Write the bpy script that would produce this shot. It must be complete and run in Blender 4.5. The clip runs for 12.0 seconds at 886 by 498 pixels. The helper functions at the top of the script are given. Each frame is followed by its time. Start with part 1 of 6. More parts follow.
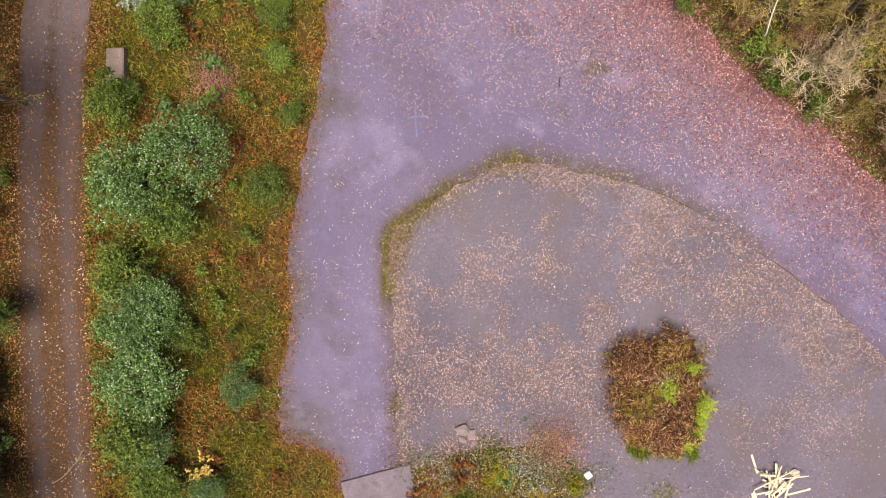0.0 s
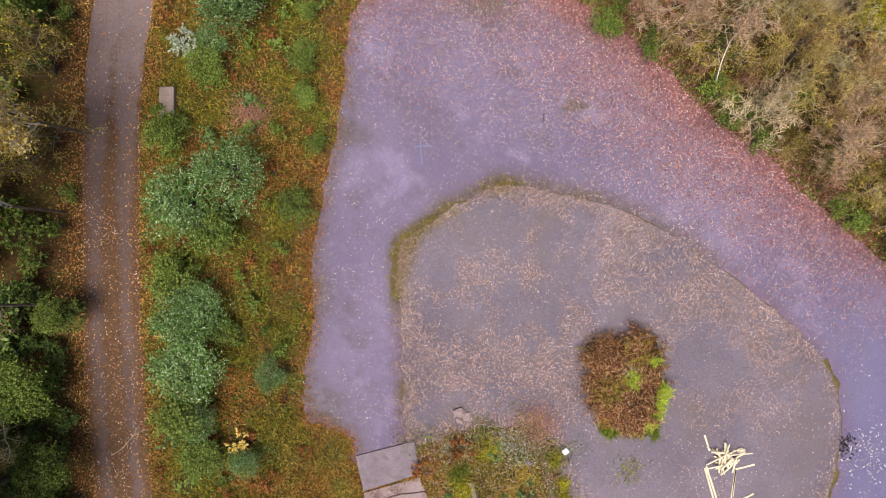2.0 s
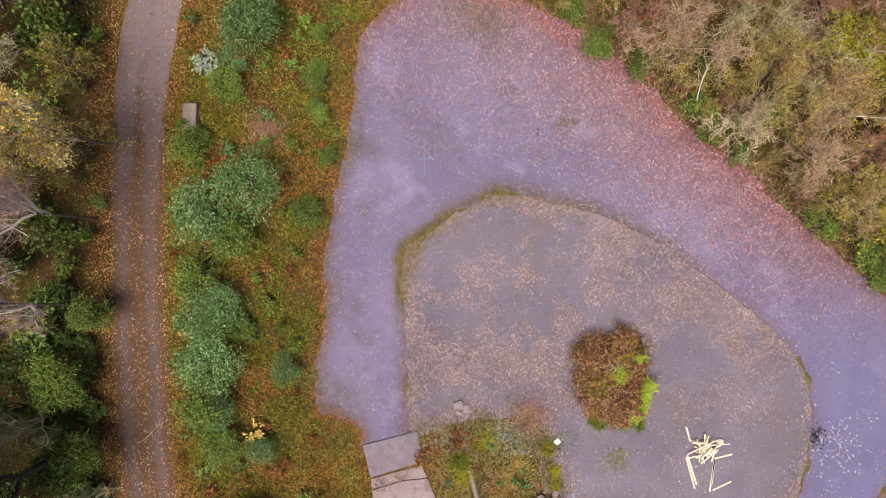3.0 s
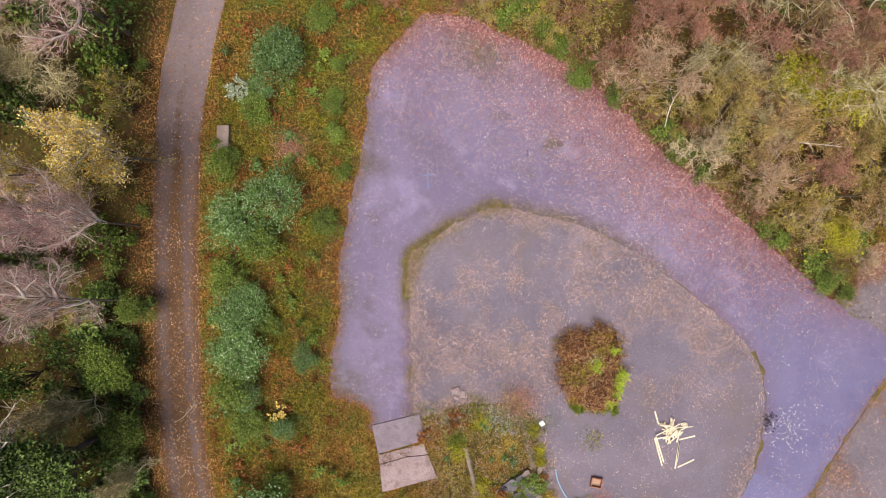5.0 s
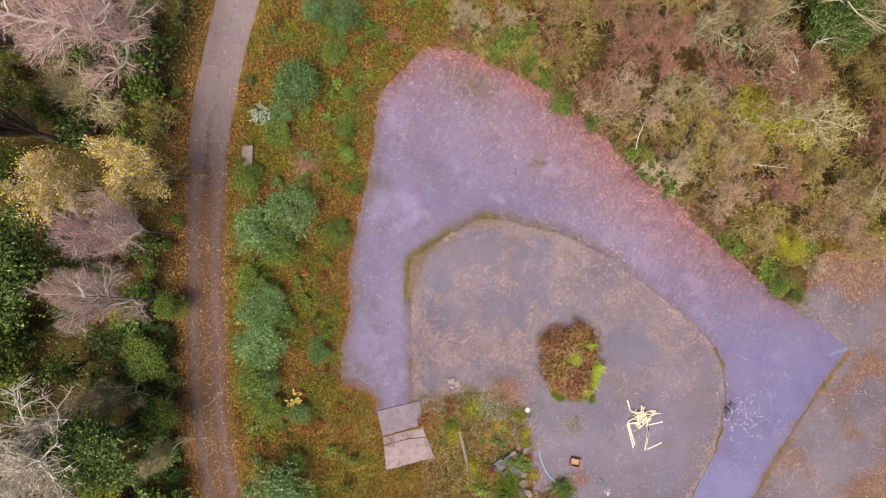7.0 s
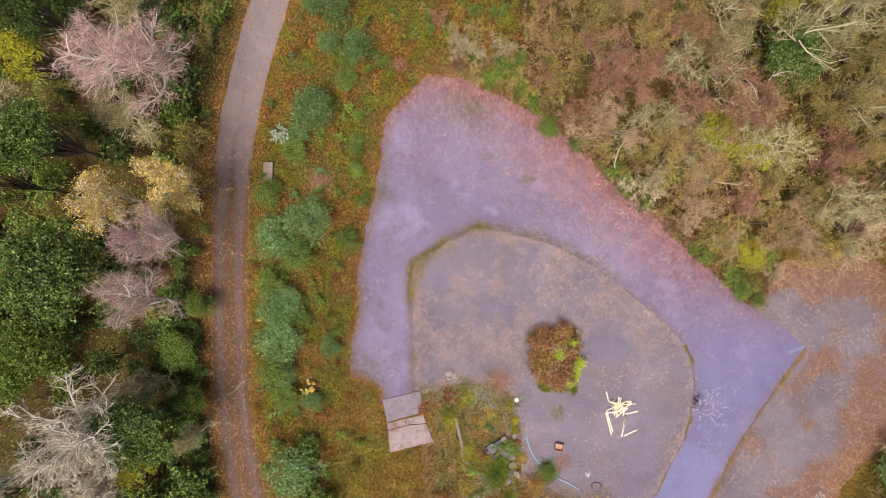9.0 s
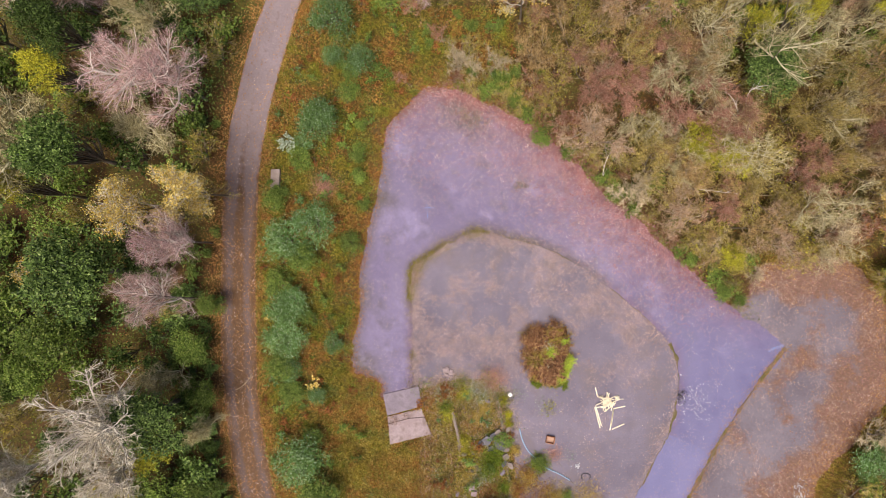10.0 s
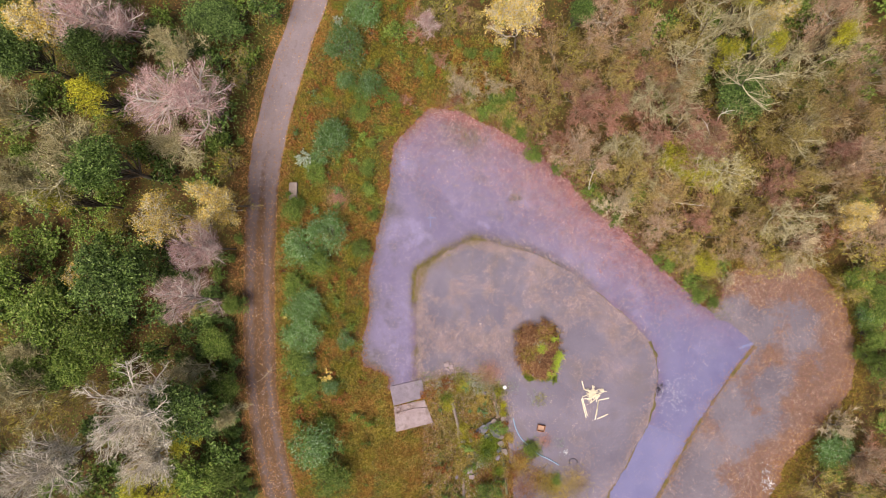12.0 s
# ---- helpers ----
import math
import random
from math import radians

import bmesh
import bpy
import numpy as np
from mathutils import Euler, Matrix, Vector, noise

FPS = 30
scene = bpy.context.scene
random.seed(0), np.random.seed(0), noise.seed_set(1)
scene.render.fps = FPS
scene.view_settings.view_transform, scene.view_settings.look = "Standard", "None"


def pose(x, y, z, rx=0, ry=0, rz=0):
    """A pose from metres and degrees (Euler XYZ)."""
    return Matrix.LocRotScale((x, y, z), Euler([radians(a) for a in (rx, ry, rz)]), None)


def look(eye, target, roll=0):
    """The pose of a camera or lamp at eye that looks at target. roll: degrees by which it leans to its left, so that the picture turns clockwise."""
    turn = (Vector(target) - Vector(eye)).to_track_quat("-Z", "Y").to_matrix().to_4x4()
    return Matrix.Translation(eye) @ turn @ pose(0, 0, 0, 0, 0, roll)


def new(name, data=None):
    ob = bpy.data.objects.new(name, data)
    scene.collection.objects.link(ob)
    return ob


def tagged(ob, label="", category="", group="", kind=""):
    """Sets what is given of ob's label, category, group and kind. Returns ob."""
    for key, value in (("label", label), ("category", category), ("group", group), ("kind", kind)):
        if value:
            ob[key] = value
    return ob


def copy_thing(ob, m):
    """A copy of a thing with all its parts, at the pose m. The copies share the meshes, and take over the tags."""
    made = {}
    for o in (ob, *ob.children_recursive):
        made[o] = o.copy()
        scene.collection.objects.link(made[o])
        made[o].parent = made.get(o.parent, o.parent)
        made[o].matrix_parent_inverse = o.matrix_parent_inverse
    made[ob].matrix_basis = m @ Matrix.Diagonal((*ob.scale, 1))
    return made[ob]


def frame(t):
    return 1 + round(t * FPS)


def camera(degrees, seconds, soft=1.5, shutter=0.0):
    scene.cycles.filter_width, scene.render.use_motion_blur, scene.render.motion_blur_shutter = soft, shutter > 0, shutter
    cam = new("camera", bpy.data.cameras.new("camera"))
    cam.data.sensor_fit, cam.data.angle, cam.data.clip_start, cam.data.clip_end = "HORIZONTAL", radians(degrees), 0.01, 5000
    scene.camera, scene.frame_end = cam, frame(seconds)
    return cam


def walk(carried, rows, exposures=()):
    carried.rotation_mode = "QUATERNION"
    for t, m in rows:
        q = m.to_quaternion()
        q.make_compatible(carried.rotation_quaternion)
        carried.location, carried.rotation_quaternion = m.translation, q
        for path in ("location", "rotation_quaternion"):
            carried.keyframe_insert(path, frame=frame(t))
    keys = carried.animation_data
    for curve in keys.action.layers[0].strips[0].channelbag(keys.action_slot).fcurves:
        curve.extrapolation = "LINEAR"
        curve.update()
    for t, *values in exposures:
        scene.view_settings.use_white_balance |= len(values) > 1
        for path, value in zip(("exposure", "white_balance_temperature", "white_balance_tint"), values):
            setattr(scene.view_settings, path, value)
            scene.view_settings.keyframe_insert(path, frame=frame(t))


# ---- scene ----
cam = camera(73.50, 12.0, soft=0.95)
PATH = [
    (0.0, pose(-0.880, -3.026, 27.219, 0.181, -0.386, -1.939)),
    (0.5, pose(-0.809, -2.815, 28.376, 0.118, -0.351, -1.861)),
    (1.0, pose(-0.772, -2.620, 29.491, 0.049, -0.310, -1.772)),
    (1.5, pose(-0.739, -2.495, 30.780, -0.014, -0.274, -1.665)),
    (2.0, pose(-0.837, -2.382, 32.011, -0.065, -0.239, -1.596)),
    (2.5, pose(-0.870, -2.211, 33.326, -0.081, -0.203, -1.492)),
    (3.0, pose(-0.889, -2.083, 34.599, -0.085, -0.174, -1.405)),
    (3.2, pose(-0.842, -2.066, 35.042, -0.089, -0.168, -1.372)),
    (4.8, pose(-0.986, -1.770, 38.982, -0.117, -0.255, -0.977)),
    (5.0, pose(-0.992, -1.709, 39.505, -0.103, -0.267, -0.952)),
    (5.5, pose(-0.958, -1.602, 40.883, -0.067, -0.298, -0.878)),
    (6.0, pose(-0.859, -1.529, 42.223, -0.019, -0.309, -0.801)),
    (6.5, pose(-0.810, -1.454, 43.485, 0.013, -0.258, -0.721)),
    (7.0, pose(-0.765, -1.308, 44.765, 0.015, -0.162, -0.670)),
    (8.8, pose(-0.436, -0.790, 49.500, -0.000, 0.167, -0.341)),
    (9.0, pose(-0.380, -0.761, 50.050, 0.000, 0.189, -0.318)),
    (9.5, pose(-0.196, -0.658, 51.416, 0.018, 0.226, -0.246)),
    (10.0, pose(-0.086, -0.537, 52.789, 0.016, 0.285, -0.182)),
    (10.5, pose(-0.066, -0.389, 54.208, 0.023, 0.358, -0.125)),
    (11.0, pose(-0.065, -0.264, 55.583, 0.047, 0.409, -0.058)),
    (11.5, pose(-0.052, -0.118, 56.994, 0.067, 0.449, -0.013)),
    (12.0, pose(0.000, 0.000, 58.323, 0.080, 0.482, 0.000)),
]
walk(cam, PATH, [(0.0, 0.95, 7150, 13), (0.5, 0.9, 7000, 13), (1.0, 0.84, 6850, 13), (2.0, 0.87, 6850, 13), (3.0, 0.9, 6850, 13), (5.0, 0.94, 6850, 13), (12.0, 1.04, 6850, 13)])

# ---- world and sun: an overcast autumn day ----
world = bpy.data.worlds.new("overcast_sky")
scene.world = world
world.use_nodes = True
wn = world.node_tree.nodes
sky = wn.new("ShaderNodeTexSky")
sky.sky_type, sky.sun_disc = "NISHITA", False
sky.sun_elevation, sky.sun_rotation = radians(68), radians(200)
sky.air_density, sky.dust_density = 1.0, 3.0
world.node_tree.links.new(sky.outputs[0], wn["Background"].inputs[0])
wn["Background"].inputs[1].default_value = 0.05
sun = new("sun", bpy.data.lights.new("sun", "SUN"))
sun.data.energy, sun.data.angle, sun.data.color = 2.18, radians(35), (1.0, 0.93, 0.82)
sun.matrix_world = look((-9, -20, 60), (0, 0, 0))

rng = np.random.default_rng(7)


# ---- materials ----
def material(name, build):
    m = bpy.data.materials.new(name)
    m.use_nodes = True
    nt = m.node_tree
    bsdf = nt.nodes["Principled BSDF"]
    build(nt, bsdf)
    return m


def node(nt, kind, **inputs):
    n = nt.nodes.new(kind)
    for key, value in inputs.items():
        n.inputs[key.replace("_", " ")].default_value = value
    return n


def noise_tex(nt, scale, detail=6.0, rough=0.6):
    tc = nt.nodes.new("ShaderNodeNewGeometry")
    n = node(nt, "ShaderNodeTexNoise", Scale=scale, Detail=detail, Roughness=rough)
    nt.links.new(tc.outputs["Position"], n.inputs["Vector"])
    return n.outputs["Fac"]


def ramp(nt, fac, stops):
    r = nt.nodes.new("ShaderNodeValToRGB")
    while len(r.color_ramp.elements) < len(stops):
        r.color_ramp.elements.new(0.5)
    for e, (p, c) in zip(r.color_ramp.elements, stops):
        e.position, e.color = p, (*c, 1) if len(c) == 3 else c
    nt.links.new(fac, r.inputs["Fac"])
    return r.outputs["Color"]


def mix(nt, fac, a, b, kind="MIX"):
    n = nt.nodes.new("ShaderNodeMix")
    n.data_type, n.blend_type = "RGBA", kind
    for sock, v in ((n.inputs[0], fac), (n.inputs[6], a), (n.inputs[7], b)):
        if isinstance(v, (int, float)):
            sock.default_value = v
        elif isinstance(v, tuple):
            sock.default_value = (*v, 1)
        else:
            nt.links.new(v, sock)
    return n.outputs[2]


def grey(a, b):
    return [(a, (0, 0, 0)), (b, (1, 1, 1))]


def bump(nt, bsdf, fac, strength, distance):
    b = node(nt, "ShaderNodeBump", Strength=strength, Distance=distance)
    nt.links.new(fac, b.inputs["Height"])
    nt.links.new(b.outputs[0], bsdf.inputs["Normal"])


def surface(name, dark, light, big=0.25, fine=6.0, rough=0.85, relief=0.02, spots=None, spot_at=(0.6, 0.7), spot_scale=0.5):
    """A rough mineral or earthy surface: broad patches, fine grain, and stains with a shape of their own."""
    def build(nt, bsdf):
        b, f = noise_tex(nt, big), noise_tex(nt, fine, 8.0, 0.7)
        col = mix(nt, ramp(nt, b, grey(0.35, 0.65)), dark, light)
        shade = ramp(nt, f, [(0.3, (0.72, 0.72, 0.72)), (0.7, (1.25, 1.25, 1.25))])
        col = mix(nt, 1.0, col, shade, "MULTIPLY")
        if spots:
            col = mix(nt, ramp(nt, noise_tex(nt, spot_scale), grey(*spot_at)), col, spots)
        nt.links.new(col, bsdf.inputs["Base Color"])
        bsdf.inputs["Roughness"].default_value = rough
        bump(nt, bsdf, f, 0.5, relief)
    return material(name, build)


def scatter(name, stops, rough=0.7, soft=0.0, tone=0.35):
    """Leaves, twigs and blades: every island takes its own colour, every plant its own shade."""
    def build(nt, bsdf):
        g = nt.nodes.new("ShaderNodeNewGeometry")
        col = ramp(nt, g.outputs["Random Per Island"], stops)
        o = nt.nodes.new("ShaderNodeObjectInfo")
        t = ramp(nt, o.outputs["Random"], [(0.0, (1 - tone,) * 3), (1.0, (1 + tone,) * 3)])
        col = mix(nt, 1.0, col, t, "MULTIPLY")
        patch = ramp(nt, noise_tex(nt, 0.7, 3.0), [(0.3, (0.75, 0.75, 0.75)), (0.7, (1.2, 1.2, 1.2))])
        col = mix(nt, 1.0, col, patch, "MULTIPLY")
        nt.links.new(col, bsdf.inputs["Base Color"])
        bsdf.inputs["Roughness"].default_value = rough
        bsdf.inputs["Specular IOR Level"].default_value = 0.25
        if soft:
            tr = nt.nodes.new("ShaderNodeBsdfTranslucent")
            nt.links.new(col, tr.inputs["Color"])
            ms = node(nt, "ShaderNodeMixShader", Fac=soft)
            nt.links.new(bsdf.outputs[0], ms.inputs[1])
            nt.links.new(tr.outputs[0], ms.inputs[2])
            nt.links.new(ms.outputs[0], nt.nodes["Material Output"].inputs["Surface"])
    return material(name, build)


def asphalt(nt, bsdf):
    a, b, f = noise_tex(nt, 0.11), noise_tex(nt, 0.45, 5.0), noise_tex(nt, 14.0, 8.0, 0.75)
    col = mix(nt, ramp(nt, a, grey(0.38, 0.62)), (0.152, 0.122, 0.218), (0.212, 0.176, 0.3))
    col = mix(nt, ramp(nt, b, grey(0.5, 0.72)), col, (0.13, 0.106, 0.152))
    col = mix(nt, ramp(nt, noise_tex(nt, 0.3, 5.0), grey(0.54, 0.68)), col, (0.265, 0.228, 0.385))
    at = nt.nodes.new("ShaderNodeAttribute")
    at.attribute_name = "dirt"
    bluish = nt.nodes.new("ShaderNodeAttribute")
    bluish.attribute_name = "bluish"
    col = mix(nt, bluish.outputs["Fac"], col, mix(nt, ramp(nt, b, grey(0.35, 0.65)), (0.12, 0.116, 0.25), (0.16, 0.153, 0.3)))
    dirt = mix(nt, ramp(nt, noise_tex(nt, 1.6, 6.0), grey(0.35, 0.7)), (0.11, 0.06, 0.052), (0.26, 0.1, 0.105))
    col = mix(nt, at.outputs["Fac"], col, dirt)
    so = nt.nodes.new("ShaderNodeAttribute")
    so.attribute_name = "soil"
    w = nt.nodes.new("ShaderNodeMath")
    w.operation = "MULTIPLY"
    nt.links.new(so.outputs["Fac"], w.inputs[0])
    nt.links.new(ramp(nt, noise_tex(nt, 1.1, 7.0, 0.7), [(0.3, (0.25, 0.25, 0.25)), (0.55, (1, 1, 1))]), w.inputs[1])
    soil = mix(nt, ramp(nt, noise_tex(nt, 2.3, 6.0), grey(0.35, 0.65)), (0.085, 0.07, 0.066), (0.135, 0.108, 0.1))
    col = mix(nt, w.outputs[0], col, soil)
    col = mix(nt, 1.0, col, ramp(nt, f, [(0.3, (0.75, 0.75, 0.75)), (0.7, (1.22, 1.22, 1.22))]), "MULTIPLY")
    nt.links.new(col, bsdf.inputs["Base Color"])
    bsdf.inputs["Roughness"].default_value = 0.8
    bump(nt, bsdf, f, 0.4, 0.008)


def earth(nt, bsdf):
    litter = ramp(nt, noise_tex(nt, 5.0, 9.0, 0.75), [(0.3, (0.02, 0.012, 0.006)), (0.5, (0.07, 0.034, 0.011)), (0.62, (0.155, 0.07, 0.021)), (0.75, (0.3, 0.16, 0.055))])
    grass = ramp(nt, noise_tex(nt, 4.0, 9.0, 0.75), [(0.3, (0.02, 0.021, 0.004)), (0.5, (0.072, 0.066, 0.01)), (0.7, (0.19, 0.155, 0.026))])
    at = nt.nodes.new("ShaderNodeAttribute")
    at.attribute_name = "grass"
    w = nt.nodes.new("ShaderNodeMath")
    nt.links.new(at.outputs["Fac"], w.inputs[0])
    nt.links.new(noise_tex(nt, 0.7, 5.0), w.inputs[1])
    col = mix(nt, ramp(nt, w.outputs[0], grey(0.72, 1.0)), litter, grass)
    red = nt.nodes.new("ShaderNodeAttribute")
    red.attribute_name = "red"
    col = mix(nt, red.outputs["Fac"], col, ramp(nt, noise_tex(nt, 6.0, 9.0, 0.8), [(0.3, (0.09, 0.035, 0.02)), (0.55, (0.2, 0.08, 0.05)), (0.75, (0.3, 0.14, 0.1))]))
    nt.links.new(col, bsdf.inputs["Base Color"])
    bsdf.inputs["Roughness"].default_value = 0.95
    bump(nt, bsdf, noise_tex(nt, 6.0, 8.0, 0.75), 0.8, 0.08)


def gravel(nt, bsdf):
    at = nt.nodes.new("ShaderNodeAttribute")
    at.attribute_name = "across"
    f = noise_tex(nt, 9.0, 8.0, 0.75)
    a = noise_tex(nt, 0.18)
    pale = nt.nodes.new("ShaderNodeAttribute")
    pale.attribute_name = "pale"
    stone = mix(nt, ramp(nt, a, grey(0.35, 0.65)), (0.1, 0.066, 0.06), (0.135, 0.096, 0.093))
    stone = mix(nt, pale.outputs["Fac"], stone, mix(nt, ramp(nt, a, grey(0.35, 0.65)), (0.2, 0.155, 0.165), (0.27, 0.215, 0.24)))
    w = nt.nodes.new("ShaderNodeMath")
    w.operation = "MULTIPLY_ADD"
    nt.links.new(noise_tex(nt, 1.3, 6.0), w.inputs[0])
    w.inputs[1].default_value = 0.9
    nt.links.new(at.outputs["Fac"], w.inputs[2])
    mud = mix(nt, ramp(nt, f, grey(0.35, 0.65)), (0.08, 0.042, 0.022), (0.145, 0.076, 0.038))
    col = mix(nt, ramp(nt, w.outputs[0], grey(0.7, 1.3)), stone, mud)
    col = mix(nt, 1.0, col, ramp(nt, f, [(0.3, (0.7, 0.7, 0.7)), (0.7, (1.25, 1.25, 1.25))]), "MULTIPLY")
    nt.links.new(col, bsdf.inputs["Base Color"])
    bsdf.inputs["Roughness"].default_value = 0.9
    bump(nt, bsdf, f, 0.7, 0.03)


M_ASPHALT = material("asphalt", asphalt)
M_EARTH = material("earth", earth)
M_GRAVEL = material("track_gravel", gravel)
M_PAD = surface("old_pad", (0.128, 0.11, 0.152), (0.2, 0.172, 0.228), 0.16, 9.0, 0.9, 0.01, (0.16, 0.132, 0.155), (0.5, 0.68), 0.3)
M_NEWER = surface("newer_asphalt", (0.148, 0.142, 0.285), (0.178, 0.168, 0.325), 0.3, 14.0, 0.8, 0.006)


def clearing_ground(nt, bsdf):
    a, f = noise_tex(nt, 0.2), noise_tex(nt, 8.0, 8.0, 0.7)
    col = mix(nt, ramp(nt, a, grey(0.35, 0.65)), (0.128, 0.107, 0.135), (0.188, 0.16, 0.195))
    at = nt.nodes.new("ShaderNodeAttribute")
    at.attribute_name = "leafy"
    w = nt.nodes.new("ShaderNodeMath")
    nt.links.new(at.outputs["Fac"], w.inputs[0])
    nt.links.new(noise_tex(nt, 1.3, 8.0, 0.75), w.inputs[1])
    leaf = ramp(nt, noise_tex(nt, 7.0, 9.0, 0.8), [(0.3, (0.07, 0.04, 0.03)), (0.5, (0.165, 0.092, 0.068)), (0.62, (0.24, 0.142, 0.108)), (0.75, (0.36, 0.235, 0.185))])
    col = mix(nt, ramp(nt, w.outputs[0], grey(0.72, 1.15)), col, leaf)
    col = mix(nt, 1.0, col, ramp(nt, f, [(0.3, (0.72, 0.72, 0.72)), (0.7, (1.25, 1.25, 1.25))]), "MULTIPLY")
    nt.links.new(col, bsdf.inputs["Base Color"])
    bsdf.inputs["Roughness"].default_value = 0.9
    bump(nt, bsdf, f, 0.5, 0.02)


M_EASTPAD = material("leafy_pad", clearing_ground)
M_MOSS = surface("moss", (0.09, 0.08, 0.025), (0.17, 0.14, 0.05), 0.9, 10.0, 0.95, 0.03, (0.16, 0.11, 0.085), (0.44, 0.6), 0.9)
M_STAIN = surface("dark_stain", (0.1, 0.088, 0.09), (0.15, 0.125, 0.13), 0.9, 10.0, 0.95, 0.01, (0.16, 0.13, 0.19), (0.42, 0.55), 1.3)
M_CONCRETE = surface("slab_concrete", (0.185, 0.15, 0.19), (0.25, 0.205, 0.25), 0.7, 12.0, 0.85, 0.006, (0.165, 0.135, 0.16), (0.5, 0.7), 2.2)
M_CONCRETE_PALE = surface("pale_concrete", (0.27, 0.2, 0.21), (0.38, 0.3, 0.32), 0.8, 12.0, 0.85, 0.006, (0.2, 0.145, 0.14), (0.5, 0.66), 1.6)
M_SLATE = surface("slate", (0.06, 0.06, 0.075), (0.17, 0.16, 0.185), 1.5, 9.0, 0.7, 0.01)
M_BLOCK = surface("weathered_block", (0.19, 0.145, 0.13), (0.28, 0.225, 0.205), 1.2, 10.0, 0.9, 0.01)
M_WALL = surface("mossy_wall", (0.13, 0.11, 0.08), (0.2, 0.165, 0.13), 1.0, 9.0, 0.95, 0.03, (0.09, 0.095, 0.02), (0.45, 0.6), 0.9)
M_WOOD = surface("fresh_timber", (0.74, 0.63, 0.45), (0.88, 0.8, 0.63), 1.5, 14.0, 0.6, 0.003)
M_CRATE = surface("orange_wood", (0.24, 0.1, 0.055), (0.36, 0.17, 0.1), 2.0, 14.0, 0.7, 0.004)
M_CRATE_IN = surface("crate_inside", (0.38, 0.22, 0.15), (0.48, 0.3, 0.22), 2.0, 14.0, 0.7, 0.004)
M_WHITE = surface("white_plastic", (0.75, 0.73, 0.75), (0.85, 0.84, 0.85), 2.0, 9.0, 0.4, 0.001)
M_HOSE = surface("blue_plastic", (0.2, 0.32, 0.5), (0.3, 0.42, 0.58), 2.0, 9.0, 0.45, 0.001)
M_PAINT = surface("blue_paint", (0.11, 0.19, 0.46), (0.17, 0.25, 0.5), 3.0, 9.0, 0.7, 0.001, (0.2, 0.165, 0.25), (0.42, 0.56), 5.0)
M_CHAR = surface("charcoal", (0.015, 0.015, 0.018), (0.06, 0.055, 0.07), 3.0, 12.0, 0.9, 0.02)
M_BARK = surface("bark", (0.1, 0.075, 0.055), (0.2, 0.16, 0.13), 2.0, 12.0, 0.9, 0.01)
M_BARK_PALE = surface("pale_bark", (0.6, 0.52, 0.48), (0.8, 0.74, 0.68), 2.0, 12.0, 0.8, 0.01)
M_BARK_GREY = surface("grey_bark", (0.36, 0.3, 0.22), (0.54, 0.47, 0.38), 2.0, 12.0, 0.85, 0.01)
M_BARK_TAN = surface("tan_bark", (0.32, 0.24, 0.16), (0.5, 0.4, 0.28), 2.0, 12.0, 0.85, 0.01)
M_BARK_LICHEN = surface("lichen_bark", (0.48, 0.43, 0.27), (0.68, 0.62, 0.43), 2.0, 12.0, 0.85, 0.01)
M_TWIG_LICHEN = scatter("lichen_twigs", [(0, (0.120, 0.098, 0.040)), (0.5, (0.460, 0.390, 0.190)), (1, (0.800, 0.720, 0.450))], tone=0.2)
M_TWIG_PINK = scatter("pink_twigs", [(0, (0.280, 0.150, 0.138)), (0.5, (0.660, 0.420, 0.395)), (1, (0.890, 0.710, 0.680))], tone=0.15)
# red, tan and beige: darkest stops stand in for shaded gaps in scrub
M_TWIG_RED = scatter("red_twigs", [(0, (0.120, 0.048, 0.032)), (0.5, (0.390, 0.172, 0.122)), (1, (0.680, 0.420, 0.320))], tone=0.2)
M_TWIG_TAN = scatter("tan_twigs", [(0, (0.090, 0.050, 0.018)), (0.5, (0.350, 0.215, 0.080)), (1, (0.750, 0.540, 0.270))], tone=0.25)
M_TWIG_OLIVE = scatter("olive_twigs", [(0, (0.070, 0.050, 0.012)), (0.5, (0.330, 0.245, 0.062)), (1, (0.680, 0.550, 0.200))], tone=0.25)
M_TWIG_BEIGE = scatter("beige_twigs", [(0, (0.110, 0.062, 0.035)), (0.5, (0.430, 0.265, 0.155)), (1, (0.840, 0.630, 0.450))], tone=0.2)
M_TWIG_GREY = scatter("grey_twigs", [(0, (0.220, 0.155, 0.080)), (0.5, (0.540, 0.420, 0.250)), (1, (0.820, 0.700, 0.500))], tone=0.2)
M_TWIG_PALE = scatter("pale_twigs", [(0, (0.350, 0.290, 0.200)), (0.5, (0.680, 0.600, 0.470)), (1, (0.880, 0.830, 0.740))], tone=0.15)
M_LEAF_EVER = scatter("evergreen_leaves", [(0, (0.014, 0.030, 0.006)), (0.5, (0.085, 0.145, 0.030)), (0.85, (0.170, 0.260, 0.060)), (1, (0.290, 0.380, 0.120))], 0.5, 0.15, 0.25)
M_LEAF_GREEN = scatter("green_leaves", [(0, (0.030, 0.050, 0.008)), (0.4, (0.120, 0.195, 0.028)), (0.8, (0.230, 0.320, 0.060)), (1, (0.380, 0.440, 0.130))], 0.5, 0.2, 0.25)
# darkest and palest stops put shaded gaps and glints into the leaf colour
M_LEAF_BLUE = scatter("grey_green_leaves", [(0, (0.020, 0.045, 0.010)), (0.25, (0.085, 0.160, 0.030)), (0.6, (0.140, 0.262, 0.066)), (0.85, (0.230, 0.380, 0.145)), (1, (0.520, 0.640, 0.450))], 0.5, 0.2, 0.2)
